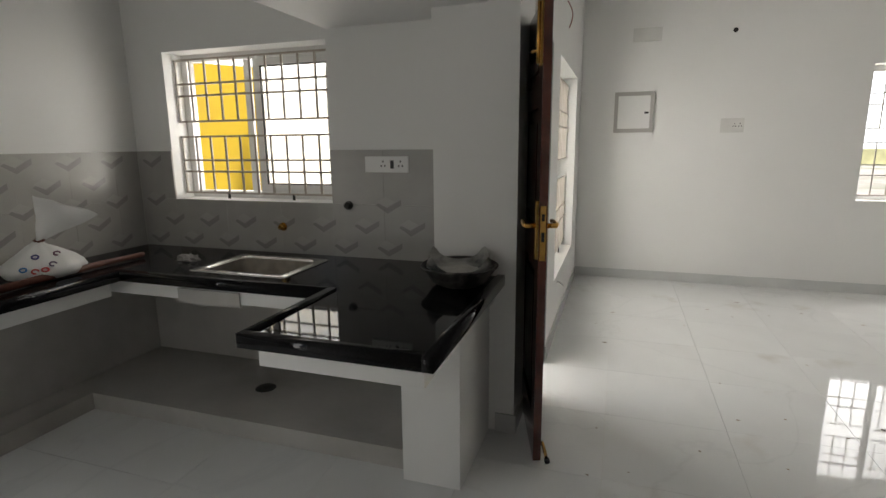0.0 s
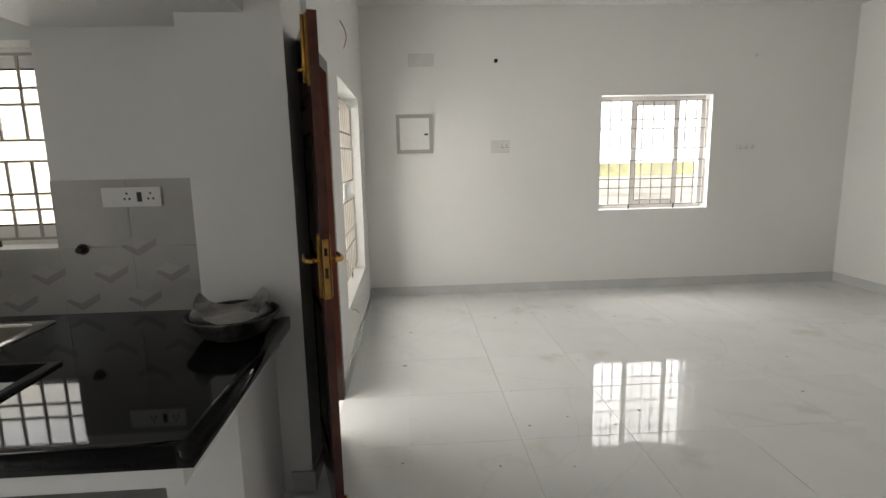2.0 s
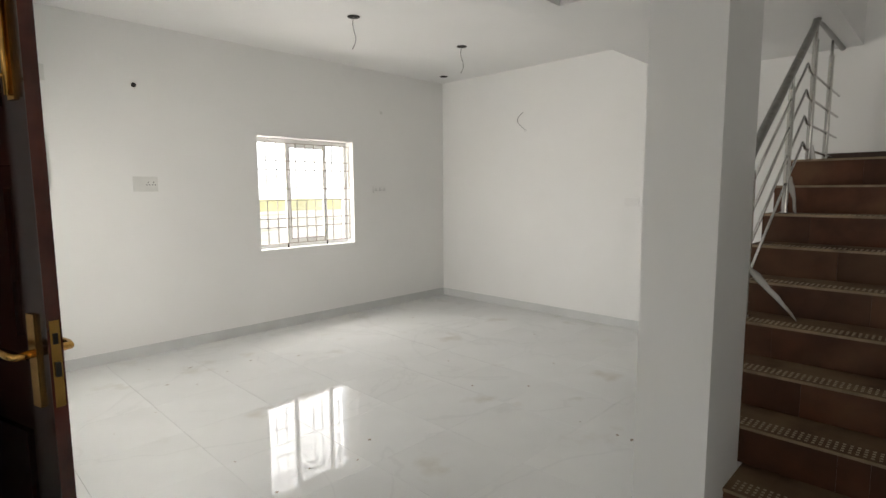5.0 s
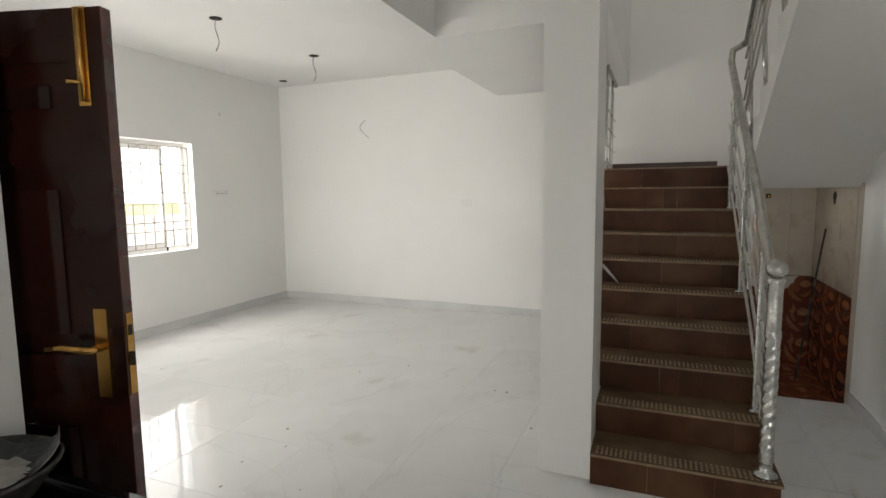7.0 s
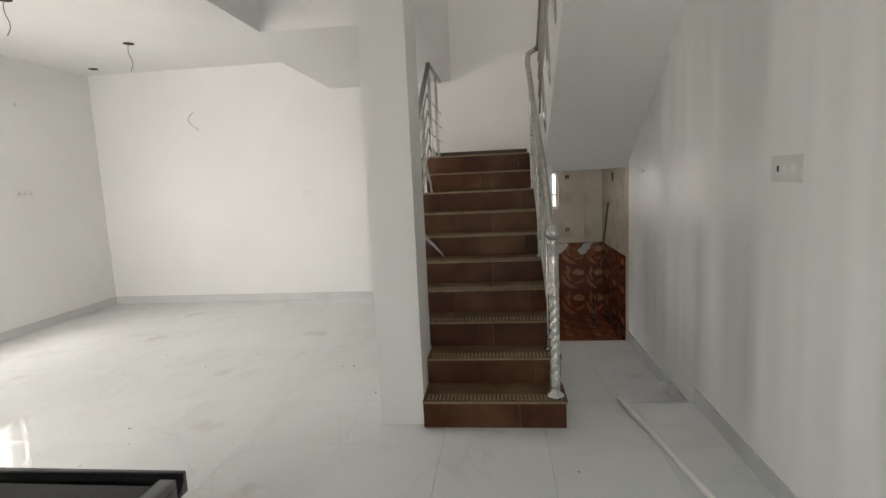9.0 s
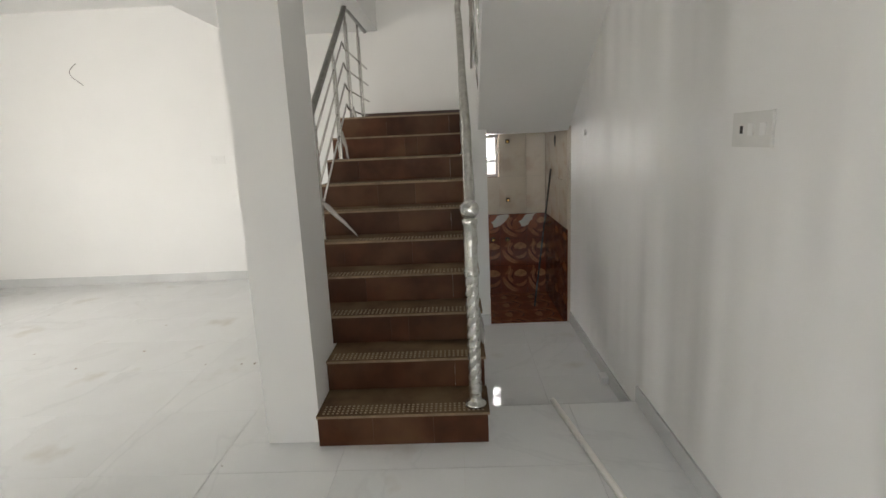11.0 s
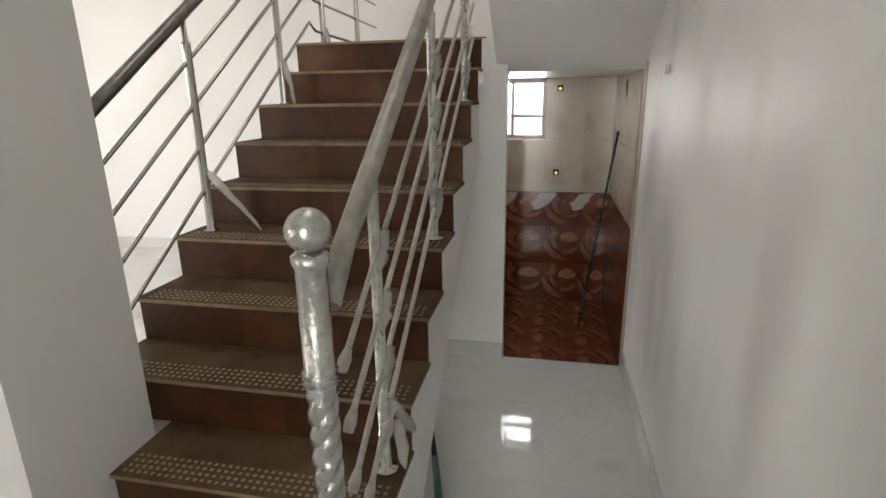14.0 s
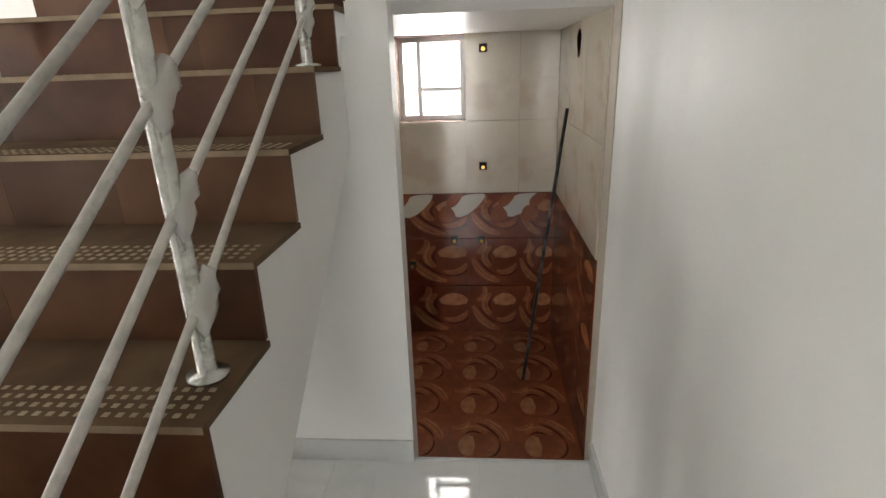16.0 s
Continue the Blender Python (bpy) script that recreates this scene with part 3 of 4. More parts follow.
def barred(name, axis, lo, hi, z0, z1, plane, inward, label, frosted, open_from, sash_to, bar=0.006):
    """A sliding window in a reveal with a welded bar grille on its room side. inward: +1 or -1 along the wall's normal."""
    def at(a0, a1, d0, d1, u, w):
        p, q = sorted((plane - inward * d0, plane - inward * d1))
        return (a0, a1, p, q, u, w) if axis == "x" else (p, q, a0, a1, u, w)

    win = one(name, boxes(at(lo, lo + 0.045, 0.15, 0.21, z0, z1), at(hi - 0.045, hi, 0.15, 0.21, z0, z1), at(lo + 0.045, hi - 0.045, 0.15, 0.21, z0, z0 + 0.045), at(lo + 0.045, hi - 0.045, 0.15, 0.21, z1 - 0.045, z1)), UPVC, label, "window", kind="structure")
    a, b = lo + open_from * (hi - lo), lo + sash_to * (hi - lo)
    u, w = z0 + 0.04, z1 - 0.04
    t = 0.05
    sash = part("sash", boxes(at(a, a + t, 0.16, 0.185, u, w), at(b - t, b, 0.16, 0.185, u, w), at(a + t, b - t, 0.16, 0.185, u, u + t), at(a + t, b - t, 0.16, 0.185, w - t, w)), UPVC, win)
    part("gasket", boxes(at(a + t, a + t + 0.008, 0.158, 0.17, u + t, w - t), at(a + t, b - t, 0.158, 0.17, w - t - 0.008, w - t), at(a + t, b - t, 0.158, 0.17, u + t, u + t + 0.008)), GREYWIRE if frosted == "clear" else BLACK, sash)
    pane = part("pane", boxes(at(a + t, b - t, 0.172, 0.176, u + t, w - t)), {"clear": GLASS, "bright": FROST, "dusty": DULL_GLASS}[frosted], sash)
    pane.visible_shadow = False
    if frosted != "clear":
        part("rear_sash", boxes(at(a - 0.09, a - 0.045, 0.187, 0.207, u, w), at(b - 0.12, b - 0.08, 0.187, 0.207, u, w)), UPVC, win)
    grille = thing(name.replace("window", "window_grille"), "welded steel bar grille in the window reveal", "window grille", at=(0, 0, 0))
    hz = [0.045, 0.205, 0.285, 0.46, 0.565, 0.73, 0.81, 0.96]
    zz = [z1 - f * (z1 - z0) for f in hz]
    d = 0.085
    for k, z in enumerate(zz):
        bm = bmesh.new()
        box(bm, *at(lo + 0.004, hi - 0.004, d - 0.006, d + 0.006, z - bar, z + bar))
        part("horizontal_bar", bm, BAR, grille)
    nv = 11 if axis == "x" else 12
    for k in range(nv):
        p = lo + 0.012 + (hi - lo - 0.024) * k / (nv - 1)
        for top, bot in ((zz[0], zz[3]), (zz[4], zz[7])):
            bm = bmesh.new()
            box(bm, *at(p - bar, p + bar, d - 0.004, d + 0.0055, bot, top))
            part("vertical_bar", bm, BAR, grille)
    for p in (0.3, 0.72):
        q = lo + p * (hi - lo)
        part("fixing_lug", boxes(at(q - 0.006, q + 0.006, d - 0.006, d + 0.006, z0, zz[7])), IRON, grille)
    return win


barred("window_1", "x", *NWIN[:2], *NWIN[2:], NORTH, -1, "white sliding window, partly open", "clear", 0.33, 0.77, 0.005)
barred("window_2", "x", *KWIN[:2], *KWIN[2:], KN, -1, "white sliding window with one frosted pane", "bright", 0.47, 1.0)
barred("window_3", "y", *WWIN[:2], *WWIN[2:], WEST, 1, "white sliding window beside the entrance", "dusty", 0.02, 0.98)
bw = one("window_4", boxes((6.80, 6.85, 0.29, 0.32, 1.106, 1.56), (6.80, 6.85, 0.64, 0.67, 1.106, 1.56), (6.80, 6.85, 0.32, 0.64, 1.106, 1.136), (6.80, 6.85, 0.32, 0.64, 1.53, 1.56)), UPVC, "small white bathroom window", "window", kind=s)
part("mullion", boxes((6.805, 6.845, 0.54, 0.565, 1.136, 1.53), (6.805, 6.845, 0.32, 0.54, 1.27, 1.29)), UPVC, bw)
p = part("pane", boxes((6.82, 6.824, 0.32, 0.64, 1.136, 1.53)), GLASS, bw)
p.visible_shadow = False

# ---- kitchen ----
top = thing("worktop", "polished black granite worktop in an L with a peninsula", "worktop")
X0, X1, PY, BY, LX = 0.63, 1.322, 1.811, 2.404, -0.64
SX0, SX1, SY0, SY1 = -0.285, 0.285, 2.53, 2.955
T0 = COUNTER - 0.03
for row in ((KW, LX, 1.1, BY, T0, COUNTER), (KW, SX0, BY, KN, T0, COUNTER), (SX0, SX1, BY, SY0, T0, COUNTER), (SX0, SX1, SY1, KN, T0, COUNTER), (SX1, 0.972, BY, KN, T0, COUNTER), (0.972, X1, BY, 2.868, T0, COUNTER), (X0, X1, PY, BY, T0, COUNTER)):
    part("slab", boxes(row), GRANITE, top)


def nosed(pts):
    """A rounded granite edge strip that stands a little proud of the top."""
    bm = bmesh.new()
    for (ax, ay), (bx, by) in zip(pts, pts[1:]):
        w = 0.02
        x0, x1 = sorted((ax, bx))
        y0, y1 = sorted((ay, by))
        box(bm, x0 - w, x1 + w, y0 - w, y1 + w, T0 - 0.014, COUNTER + 0.009)
    soften(bm, 0.01, 3)
    for f in bm.faces:
        f.smooth = True
    return bm


for pts in ([(LX, 1.12), (LX, BY)], [(LX + 0.041, BY), (X0 - 0.041, BY)], [(X0, BY), (X0, PY + 0.041)], [(X0, PY), (X1 - 0.041, PY)], [(X1, PY), (X1, 2.885)]):
    part("rounded_edge", nosed(pts), GRANITE, top)
base = thing("worktop_support", "white plastered masonry support under the worktop", "worktop support")
for row in ((KW, LX - 0.03, 1.1, BY - 0.04, 0.715, T0 - 0.015), (KW, SX0 - 0.02, BY + 0.03, KN, 0.715, T0 - 0.015), (SX1 + 0.02, 0.972, BY + 0.03, KN, 0.715, T0 - 0.015), (SX0 - 0.02, SX1 + 0.02, BY + 0.03, SY0 - 0.02, 0.715, T0 - 0.015), (SX0 - 0.02, SX1 + 0.02, SY1 + 0.02, KN, 0.715, T0 - 0.015), (X0 + 0.03, X1 - 0.03, PY + 0.03, BY + 0.03, 0.715, T0 - 0.015), (0.972, X1 - 0.03, BY + 0.03, 2.868, 0.715, T0 - 0.015)):
    part("apron", boxes(row), WALL, base)
bm = boxes((0.997, 1.264, 2.333, 2.868, 0.0, 0.715))
soften(bm, 0.006)
part("pier", bm, WALL, base)
bm = boxes((KW, 0.997, 2.40, KN, 0.0, 0.1), (KW, LX - 0.33, 1.1, 2.40, 0.0, 0.1))
part("plinth", bm, UNDER, base, "grey cement plinth")
bm = bmesh.new()
lathe(bm, [(0.06, 0), (0.055, 0.004), (0.02, 0.002)], 18, (-0.044, 2.75, 0.1))
part("drain_patch", bm, IRON, base, "dark round drain hole")
part("under_back", boxes((KW, 0.972, KN - 0.006, KN - 0.0005, 0.1, 0.73), (KW + 0.0005, KW + 0.006, 1.1, KN - 0.006, 0.1, 0.73)), UNDER, base, "bare grey plaster")
part("sink_patch", boxes((-0.28, 0.10, BY + 0.018, BY + 0.0295, 0.70, 0.775)), UNDER, base, "rough cement patch under the sink")

sink = thing("sink", "stainless steel sink with drainer rim set in granite", "sink")
bm = bmesh.new()


def rim_ring(w, r, z, n=6):
    ring = []
    x0, x1, y0, y1 = SX0 - 0.012 + w, SX1 + 0.012 - w, SY0 - 0.012 + w, SY1 + 0.012 - w
    for cx, cy, a0 in ((x1 - r, y1 - r, 0), (x0 + r, y1 - r, 90), (x0 + r, y0 + r, 180), (x1 - r, y0 + r, 270)):
        for k in range(n):
            a = radians(a0 + 90 * k / (n - 1))
            ring.append(bm.verts.new((cx + r * math.cos(a), cy + r * math.sin(a), z)))
    return ring


rings = [rim_ring(w, r, z) for w, r, z in ((0, 0.02, COUNTER + 0.001), (0.002, 0.02, COUNTER + 0.006), (0.045, 0.05, COUNTER + 0.006), (0.055, 0.05, COUNTER - 0.005), (0.065, 0.055, COUNTER - 0.16), (0.10, 0.06, COUNTER - 0.18))]
for u, w in zip(rings, rings[1:]):
    for k in range(len(u)):
        f = bm.faces.new((u[k], u[(k + 1) % len(u)], w[(k + 1) % len(u)], w[k]))
        f.smooth, f.material_index = True, int(u is rings[3] or u is rings[4])
bm.faces.new(rings[-1]).material_index = 1
part("bowl", bm, [STEEL, SINK], sink)
bm = bmesh.new()
lathe(bm, [(0.045, 0), (0.045, 0.004), (0.03, 0.004), (0.028, 0.001)], 20, (0.0, 2.74, COUNTER - 0.1795))
part("drain", bm, STEEL, sink)

# backsplash: printed tiles on two walls
TOPZ = 1.462
splash = one("backsplash", boxes((KW, 0.972, KN - 0.004, KN - 0.0006, COUNTER, KWIN[2]), (KW, KWIN[0], KN - 0.004, KN - 0.0006, KWIN[2], TOPZ), (KWIN[1], 0.972, KN - 0.004, KN - 0.0006, KWIN[2], TOPZ)), GROUT, "grey glossy backsplash tiles with chevron print", "backsplash", kind=s)
splash2 = one("backsplash_side", boxes((KW + 0.0006, KW + 0.004, 1.1, KN - 0.004, COUNTER, TOPZ)), GROUT, "grey glossy backsplash tiles with chevron print", "backsplash", kind=s)


def tile_x(x0, x1, z0, z1):
    piece("wall_tile", mesh_of("wall_tile", boxes((0, x1 - x0 - 0.0012, -0.006, 0, 0, z1 - z0 - 0.0012)), SPLASH), splash, (x0, KN - 0.004, z0))


cols = [KW + 0.01, KWIN[0] - 0.0, -0.49, -0.09, KWIN[1], 0.60, 0.972]
for a, b in zip(cols, cols[1:]):
    mid = (a + b) / 2
    inside = KWIN[0] < mid < KWIN[1]
    tile_x(a, b, COUNTER, KWIN[2] - 0.001)
    if not inside:
        tile_x(a, b, KWIN[2], TOPZ)
ys = [1.1, 1.4, 1.7, 2.0, 2.3, 2.6, 2.9, KN - 0.011]
for a, b in zip(ys, ys[1:]):
    for u, w in ((COUNTER, 1.155), (1.155, TOPZ)):
        piece("wall_tile", mesh_of("wall_tile", boxes((0, 0.006, 0, b - a - 0.0012, 0, w - u - 0.0012)), SPLASH), splash2, (KW + 0.004, a, u))


def chevron_mesh(along):
    """One printed V: a dark arm rising one way, a pale arm the other."""
    bm = bmesh.new()
    for pts, slot in (([(0, 0), (0.085, 0.05), (0.085, 0.082), (0, 0.034)], 0), ([(0, 0), (0, 0.030), (-0.055, 0.058), (-0.072, 0.046)], 1), ([(-0.07, 0.062), (-0.012, 0.095), (0.05, 0.066), (-0.006, 0.036)], 2)):
        lo = [bm.verts.new((u, -0.0, v) if along == "x" else (0.0, u, v)) for u, v in pts]
        hi = [bm.verts.new((u, -0.0006, v) if along == "x" else (0.0006, u, v)) for u, v in pts]
        for f in [bm.faces.new(hi)] + [bm.faces.new((lo[k], lo[(k + 1) % 4], hi[(k + 1) % 4], hi[k])) for k in range(4)]:
            f.material_index = slot
    return mesh_of("chevron_print", bm, SPLASH_DARK, SPLASH_DARK, SPLASH_LIGHT)


cx = chevron_mesh("x")
cy = chevron_mesh("y")
for row in range(5):
    z = COUNTER + 0.015 + 0.125 * row
    x = KW + 0.12 + 0.14 * (row % 2)
    while x < 0.93:
        clear = not (KWIN[0] - 0.08 < x < KWIN[1] + 0.075 and z + 0.09 > KWIN[2]) and not (0.41 < x < 0.84 and 1.22 < z < 1.48) and x < 0.85
        if clear and z + 0.09 < TOPZ:
            piece("chevron_print", cx, splash, (x, KN - 0.0102, z))
        x += 0.28
    y = 1.2 + 0.14 * (row % 2)
    while y < 2.9:
        if z + 0.09 < TOPZ:
            piece("chevron_print", cy, splash2, (KW + 0.0102, y, z))
        y += 0.28


def wall_plate(name, label, axis, c, z, w, h, plane, side, keys, mat=WHITE, category="switch plate"):
    """A plate on a wall with sockets and rockers; keys: rows of (offset, kind)."""
    def at(a0, a1, d0, d1, u, v):
        p, q = sorted((plane + side * d0, plane + side * d1))
        return (a0, a1, p, q, u, v) if axis == "x" else (p, q, a0, a1, u, v)

    bm = boxes(at(c - w / 2, c + w / 2, 0.0005, 0.010, z - h / 2, z + h / 2))
    soften(bm, 0.003, 1)
    ob = one(name, bm, mat, label, category)
    for off, kind in keys:
        if kind == "socket":
            for du, dv in ((0, 0.016), (-0.011, -0.008), (0.011, -0.008)):
                part("pin_hole", boxes(at(c + off + du - 0.004, c + off + du + 0.004, 0.010, 0.0108, z + dv - 0.005, z + dv + 0.005)), BLACK, ob)
        elif kind == "switch":
            part("rocker", boxes(at(c + off - 0.010, c + off + 0.010, 0.010, 0.013, z - 0.022, z + 0.022)), BLACK, ob, "dark rocker switch")
        elif kind == "white":
            part("rocker", boxes(at(c + off - 0.016, c + off + 0.016, 0.010, 0.013, z - 0.02, z + 0.02)), WHITE, ob)
        elif kind == "hole":
            part("box_hole", boxes(at(c + off - 0.009, c + off + 0.009, 0.010, 0.0108, z - 0.013, z + 0.013)), DARK, ob)
    return ob


wall_plate("switch_plate", "white socket plate above the worktop", "x", 0.625, 1.381, 0.26, 0.088, KN - 0.010, -1, [(-0.02, "socket"), (0.035, "switch"), (0.085, "socket")])
wall_plate("switch_plate", "faint white socket plate in the wall", "x", 2.905, 1.64, 0.21, 0.14, NORTH, -1, [(0.02, "socket"), (0.07, "socket")], PUTTY)
wall_plate("switch_plate", "white socket plate beside the window", "x", 5.713, 1.58, 0.22, 0.085, NORTH, -1, [(-0.07, "socket"), (0.0, "socket"), (0.07, "socket")])
wall_plate("switch_plate", "small white socket plate low on the wall", "y", 3.49, 1.422, 0.155, 0.09, EAST, -1, [(-0.02, "white"), (0.03, "white")])
wall_plate("switch_plate", "unfinished grey socket box with two rockers", "x", 2.646, 1.508, 0.235, 0.115, SOUTH, 1, [(0.06, "hole"), (0.0, "white"), (-0.07, "white")], PUTTY)
wall_plate("junction_plate", "plastered over junction box", "x", 2.06, 2.555, 0.275, 0.13, NORTH, -1, [], PUTTY, "junction box")
panel = one("distribution_box", boxes((1.775, 2.165, NORTH - 0.02, NORTH - 0.0005, 1.585, 1.998)), GREYBOX, "grey framed distribution box with white door", "fuse box")
part("door", boxes((1.812, 2.128, NORTH - 0.026, NORTH - 0.02, 1.625, 1.958)), WHITE, panel, "flat white door")
part("latch", boxes((2.075, 2.115, NORTH - 0.031, NORTH - 0.026, 1.775, 1.795)), BLACK, panel, "small black latch")


def stub(name, label, pos, way, mat=DARK, r=0.018):
    bm = bmesh.new()
    p = Vector(pos)
    tube(bm, [p, p + Vector(way)], r, 12)
    return one(name, bm, mat, label, "pipe stub")


stub("wall_hole", "dark fan hook hole in the wall", (2.86, NORTH - 0.0005, 2.542), (0, -0.006, 0), DARK, 0.022)
stub("wall_hole", "small wire hole in the wall", (5.76, NORTH - 0.0005, 2.576), (0, -0.004, 0), PUTTY, 0.02)
for x, z in ((-0.077, 1.004), (0.379, 1.146)):
    bm = bmesh.new()
    tube(bm, [(x, KN - 0.0095, z), (x, KN - 0.05, z)], [0.022, 0.015], 12)
    tube(bm, [(x, KN - 0.012, z), (x, KN - 0.02, z)], 0.026, 12)
    one("tap_outlet", bm, BRASS if x < 0 else IRON, "capped brass tap outlet in the backsplash", "pipe fitting")
for y, z in ((0.189, 1.488), (0.194, 0.85), (0.37, 0.405), (0.208, 0.403), (0.635, 0.241)):
    o = one("tap_outlet", boxes((6.692, 6.6985, y - 0.022, y + 0.022, z - 0.022, z + 0.022)), DARK, "square tap outlet cut in the tiles", "pipe fitting")
    bm = bmesh.new()
    tube(bm, [(6.6918, y, z - 0.004), (6.675, y, z - 0.004)], 0.012, 10)
    part("pipe_end", bm, BRASS, o)
bm = bmesh.new()
bm.faces.new([bm.verts.new((6.13 + (0.05 + 0.015 * math.sin(3 * a)) * math.cos(a), SOUTH + 0.0128, 1.475 + 0.06 * math.sin(a))) for a in [2 * math.pi * k / 12 for k in range(12)]])
bmesh.ops.solidify(bm, geom=bm.faces[:], thickness=0.002)
one("wall_hole", bm, DARK, "broken hole in the bathroom tiles", "hole")
stub("wall_stub", "white pipe stub in the wall", (4.936, SOUTH - 0.0005, 1.537), (0, 0.02, 0), WHITE, 0.022)


def wire(name, label, pts, mat, r=0.004):
    bm = bmesh.new()
    tube(bm, pts, r, 6)
    return one(name, bm, mat, label, "wire")


def dangle(x, y, z, h, sx=0.03, mat=GREYWIRE):
    pts = [(x + sx * math.sin(4 * f) * f, y + 0.02 * math.sin(6 * f), z - h * f) for f in [k / 9 for k in range(10)]]
    return wire("hanging_wire", "thin wire hanging from the ceiling", pts, mat)


for x, y in ((4.22, 4.862), (5.626, 4.848), (6.56, 6.027)):
    bm = bmesh.new()
    lathe(bm, [(0.055, 0), (0.055, 0.004), (0.04, 0.005)], 20, (x, y, TOP - 0.0055))
    one("ceiling_hole", bm, DARK, "round light hole in the ceiling", "ceiling hole")
    if (x, y) != (6.56, 6.027):
        dangle(x, y, TOP - 0.006, 0.28)
for k, (dx, h) in enumerate(((0.05, 0.30), (-0.06, 0.12))):
    wire("hanging_wire", "red wires hanging from the beam", [(4.72 - 0.02 * f, 2.6 + dx * math.sin(3 * f), 3.05 - h * f) for f in [q / 8 for q in range(9)]], COPPER if k else GREYWIRE)
dangle(5.4, 3.12, TOP - 0.001, 0.2)
wire("wall_wire", "grey wire curled out of the wall", [(EAST - 0.004 - 0.03 * math.sin(f), 4.96 + 0.07 * math.sin(1.3 * f), 2.55 - 0.08 * f) for f in [q / 3 for q in range(10)]], GREYWIRE)
wire("wall_wire", "dark wires out of the wall over the window", [(WEST + 0.004 + 0.03 * math.sin(2 * f), 4.63 + 0.13 * f, 2.52 - 0.09 * f) for f in [q / 3 for q in range(10)]], COPPER)
wire("wall_wire", "short wires out of the wall below the window", [(WEST + 0.004 + 0.05 * f, 4.5 + 0.03 * math.sin(4 * f), 0.40 - 0.02 * f) for f in [q / 6 for q in range(7)]], GREYWIRE)

# clutter on the worktop
pan = thing("mason_pan", "dark iron mason's pan holding grey cement powder", "pan")
BX, BYc = 1.165, 2.67
bm = bmesh.new()
lathe(bm, [(0.09, 0.0), (0.13, 0.02), (0.165, 0.07), (0.172, 0.085), (0.182, 0.088), (0.184, 0.094), (0.178, 0.099), (0.170, 0.092), (0.158, 0.066), (0.12, 0.024)], 32, (BX, BYc, COUNTER + 0.0005))
part("bowl", bm, IRON, pan)
bm = bmesh.new()
bmesh.ops.create_grid(bm, x_segments=18, y_segments=18, size=0.15)
for v in list(bm.verts):
    if v.co.xy.length > 0.122:
        bm.verts.remove(v)
for v in bm.verts:
    v.co.z = COUNTER + 0.062 + 0.02 * (1 - v.co.xy.length / 0.15) + 0.012 * noise.noise(v.co * 18)
    v.co.x += BX
    v.co.y += BYc
part("cement_powder", bm, CEMENT, pan, "heap of pale grey cement")
bm = bmesh.new()
bmesh.ops.create_grid(bm, x_segments=22, y_segments=22, size=0.15)
for v in bm.verts:
    r = v.co.xy.length
    a = math.atan2(v.co.y, v.co.x)
    lift = 0.028 + 0.075 * min(1.15, r / 0.165) ** 2.2 + (0.25 * max(0, r - 0.165)) + 0.006 * noise.noise(v.co * 25)
    x, y = v.co.x * min(1, 0.178 / max(r, 0.01)) , v.co.y * min(1, 0.178 / max(r, 0.01))
    v.co = Vector((BX + x * math.cos(0.3) - y * math.sin(0.3), BYc + x * math.sin(0.3) + y * math.cos(0.3), COUNTER + lift + (0.5 * max(0, r - 0.178))))
bmesh.ops.solidify(bm, geom=bm.faces[:], thickness=0.002)
part("lining_sheet", bm, LINING, pan, "dusty dark plastic sheet with its corners sticking up")

bag = thing("plastic_bag", "white printed plastic bag tied at the neck", "bag")
BAG = Vector((-0.955, 2.235, COUNTER + 0.001))
bm = bmesh.new()
bag_prof = [(0.13, 0), (0.165, 0.012), (0.185, 0.04), (0.172, 0.07), (0.14, 0.10), (0.10, 0.13), (0.06, 0.155), (0.026, 0.172), (0.018, 0.182)]
lathe(bm, bag_prof, 40)
for v in bm.verts:
    a = math.atan2(v.co.y, v.co.x)
    pleat = 1 + 0.10 * noise.noise(Vector((3 * math.cos(a), 3 * math.sin(a), v.co.z * 6))) + 0.05 * math.sin(9 * a) * min(1, v.co.z / 0.12)
    v.co = BAG + Vector((v.co.x * pleat, v.co.y * pleat, v.co.z * (1 + 0.1 * noise.noise(v.co * 12))))
part("bag_body", bm, WHITE, bag)
bm = bmesh.new()
tube(bm, [BAG + Vector((0.021 * math.cos(k), 0.021 * math.sin(k), 0.183 + 0.003 * math.sin(2 * k))) for k in [j * 0.7 for j in range(10)]], 0.006, 6)
part("tie", bm, RUST, bag, "brown string tie")
# the loose top fans out from the tie to one side
across, out_way = Vector((0.53, 0.85, 0)), Vector((0.85, -0.53, 0))
bm = bmesh.new()
for side in (-1, 1):
    rows = []
    for i in range(10):
        row = []
        for j in range(15):
            f, r = j / 14, i / 9
            a = radians(88 - 66 * f)
            reach = r * (0.235 + 0.06 * f - 0.05 * math.sin(math.pi * f))
            bulge = side * (0.004 + 0.035 * math.sin(math.pi * f) * math.sin(math.pi * min(1, r * 0.8)))
            p = BAG + Vector((0, 0, 0.182)) + across * (reach * math.cos(a) - 0.012 * (1 - r) + 0.024 * f * (1 - r)) + Vector((0, 0, reach * math.sin(a))) + out_way * bulge
            row.append(bm.verts.new(p + noise.noise_vector(p * 16) * 0.016 * r))
        rows.append(row)
    for u, w in zip(rows, rows[1:]):
        for k in range(14):
            bm.faces.new((u[k], u[k + 1], w[k + 1], w[k])).smooth = True
part("bag_neck", bm, clear_mat("milky_film", (0.85, 0.85, 0.83), 0.8, 0.3), bag, "clear crumpled bag top")
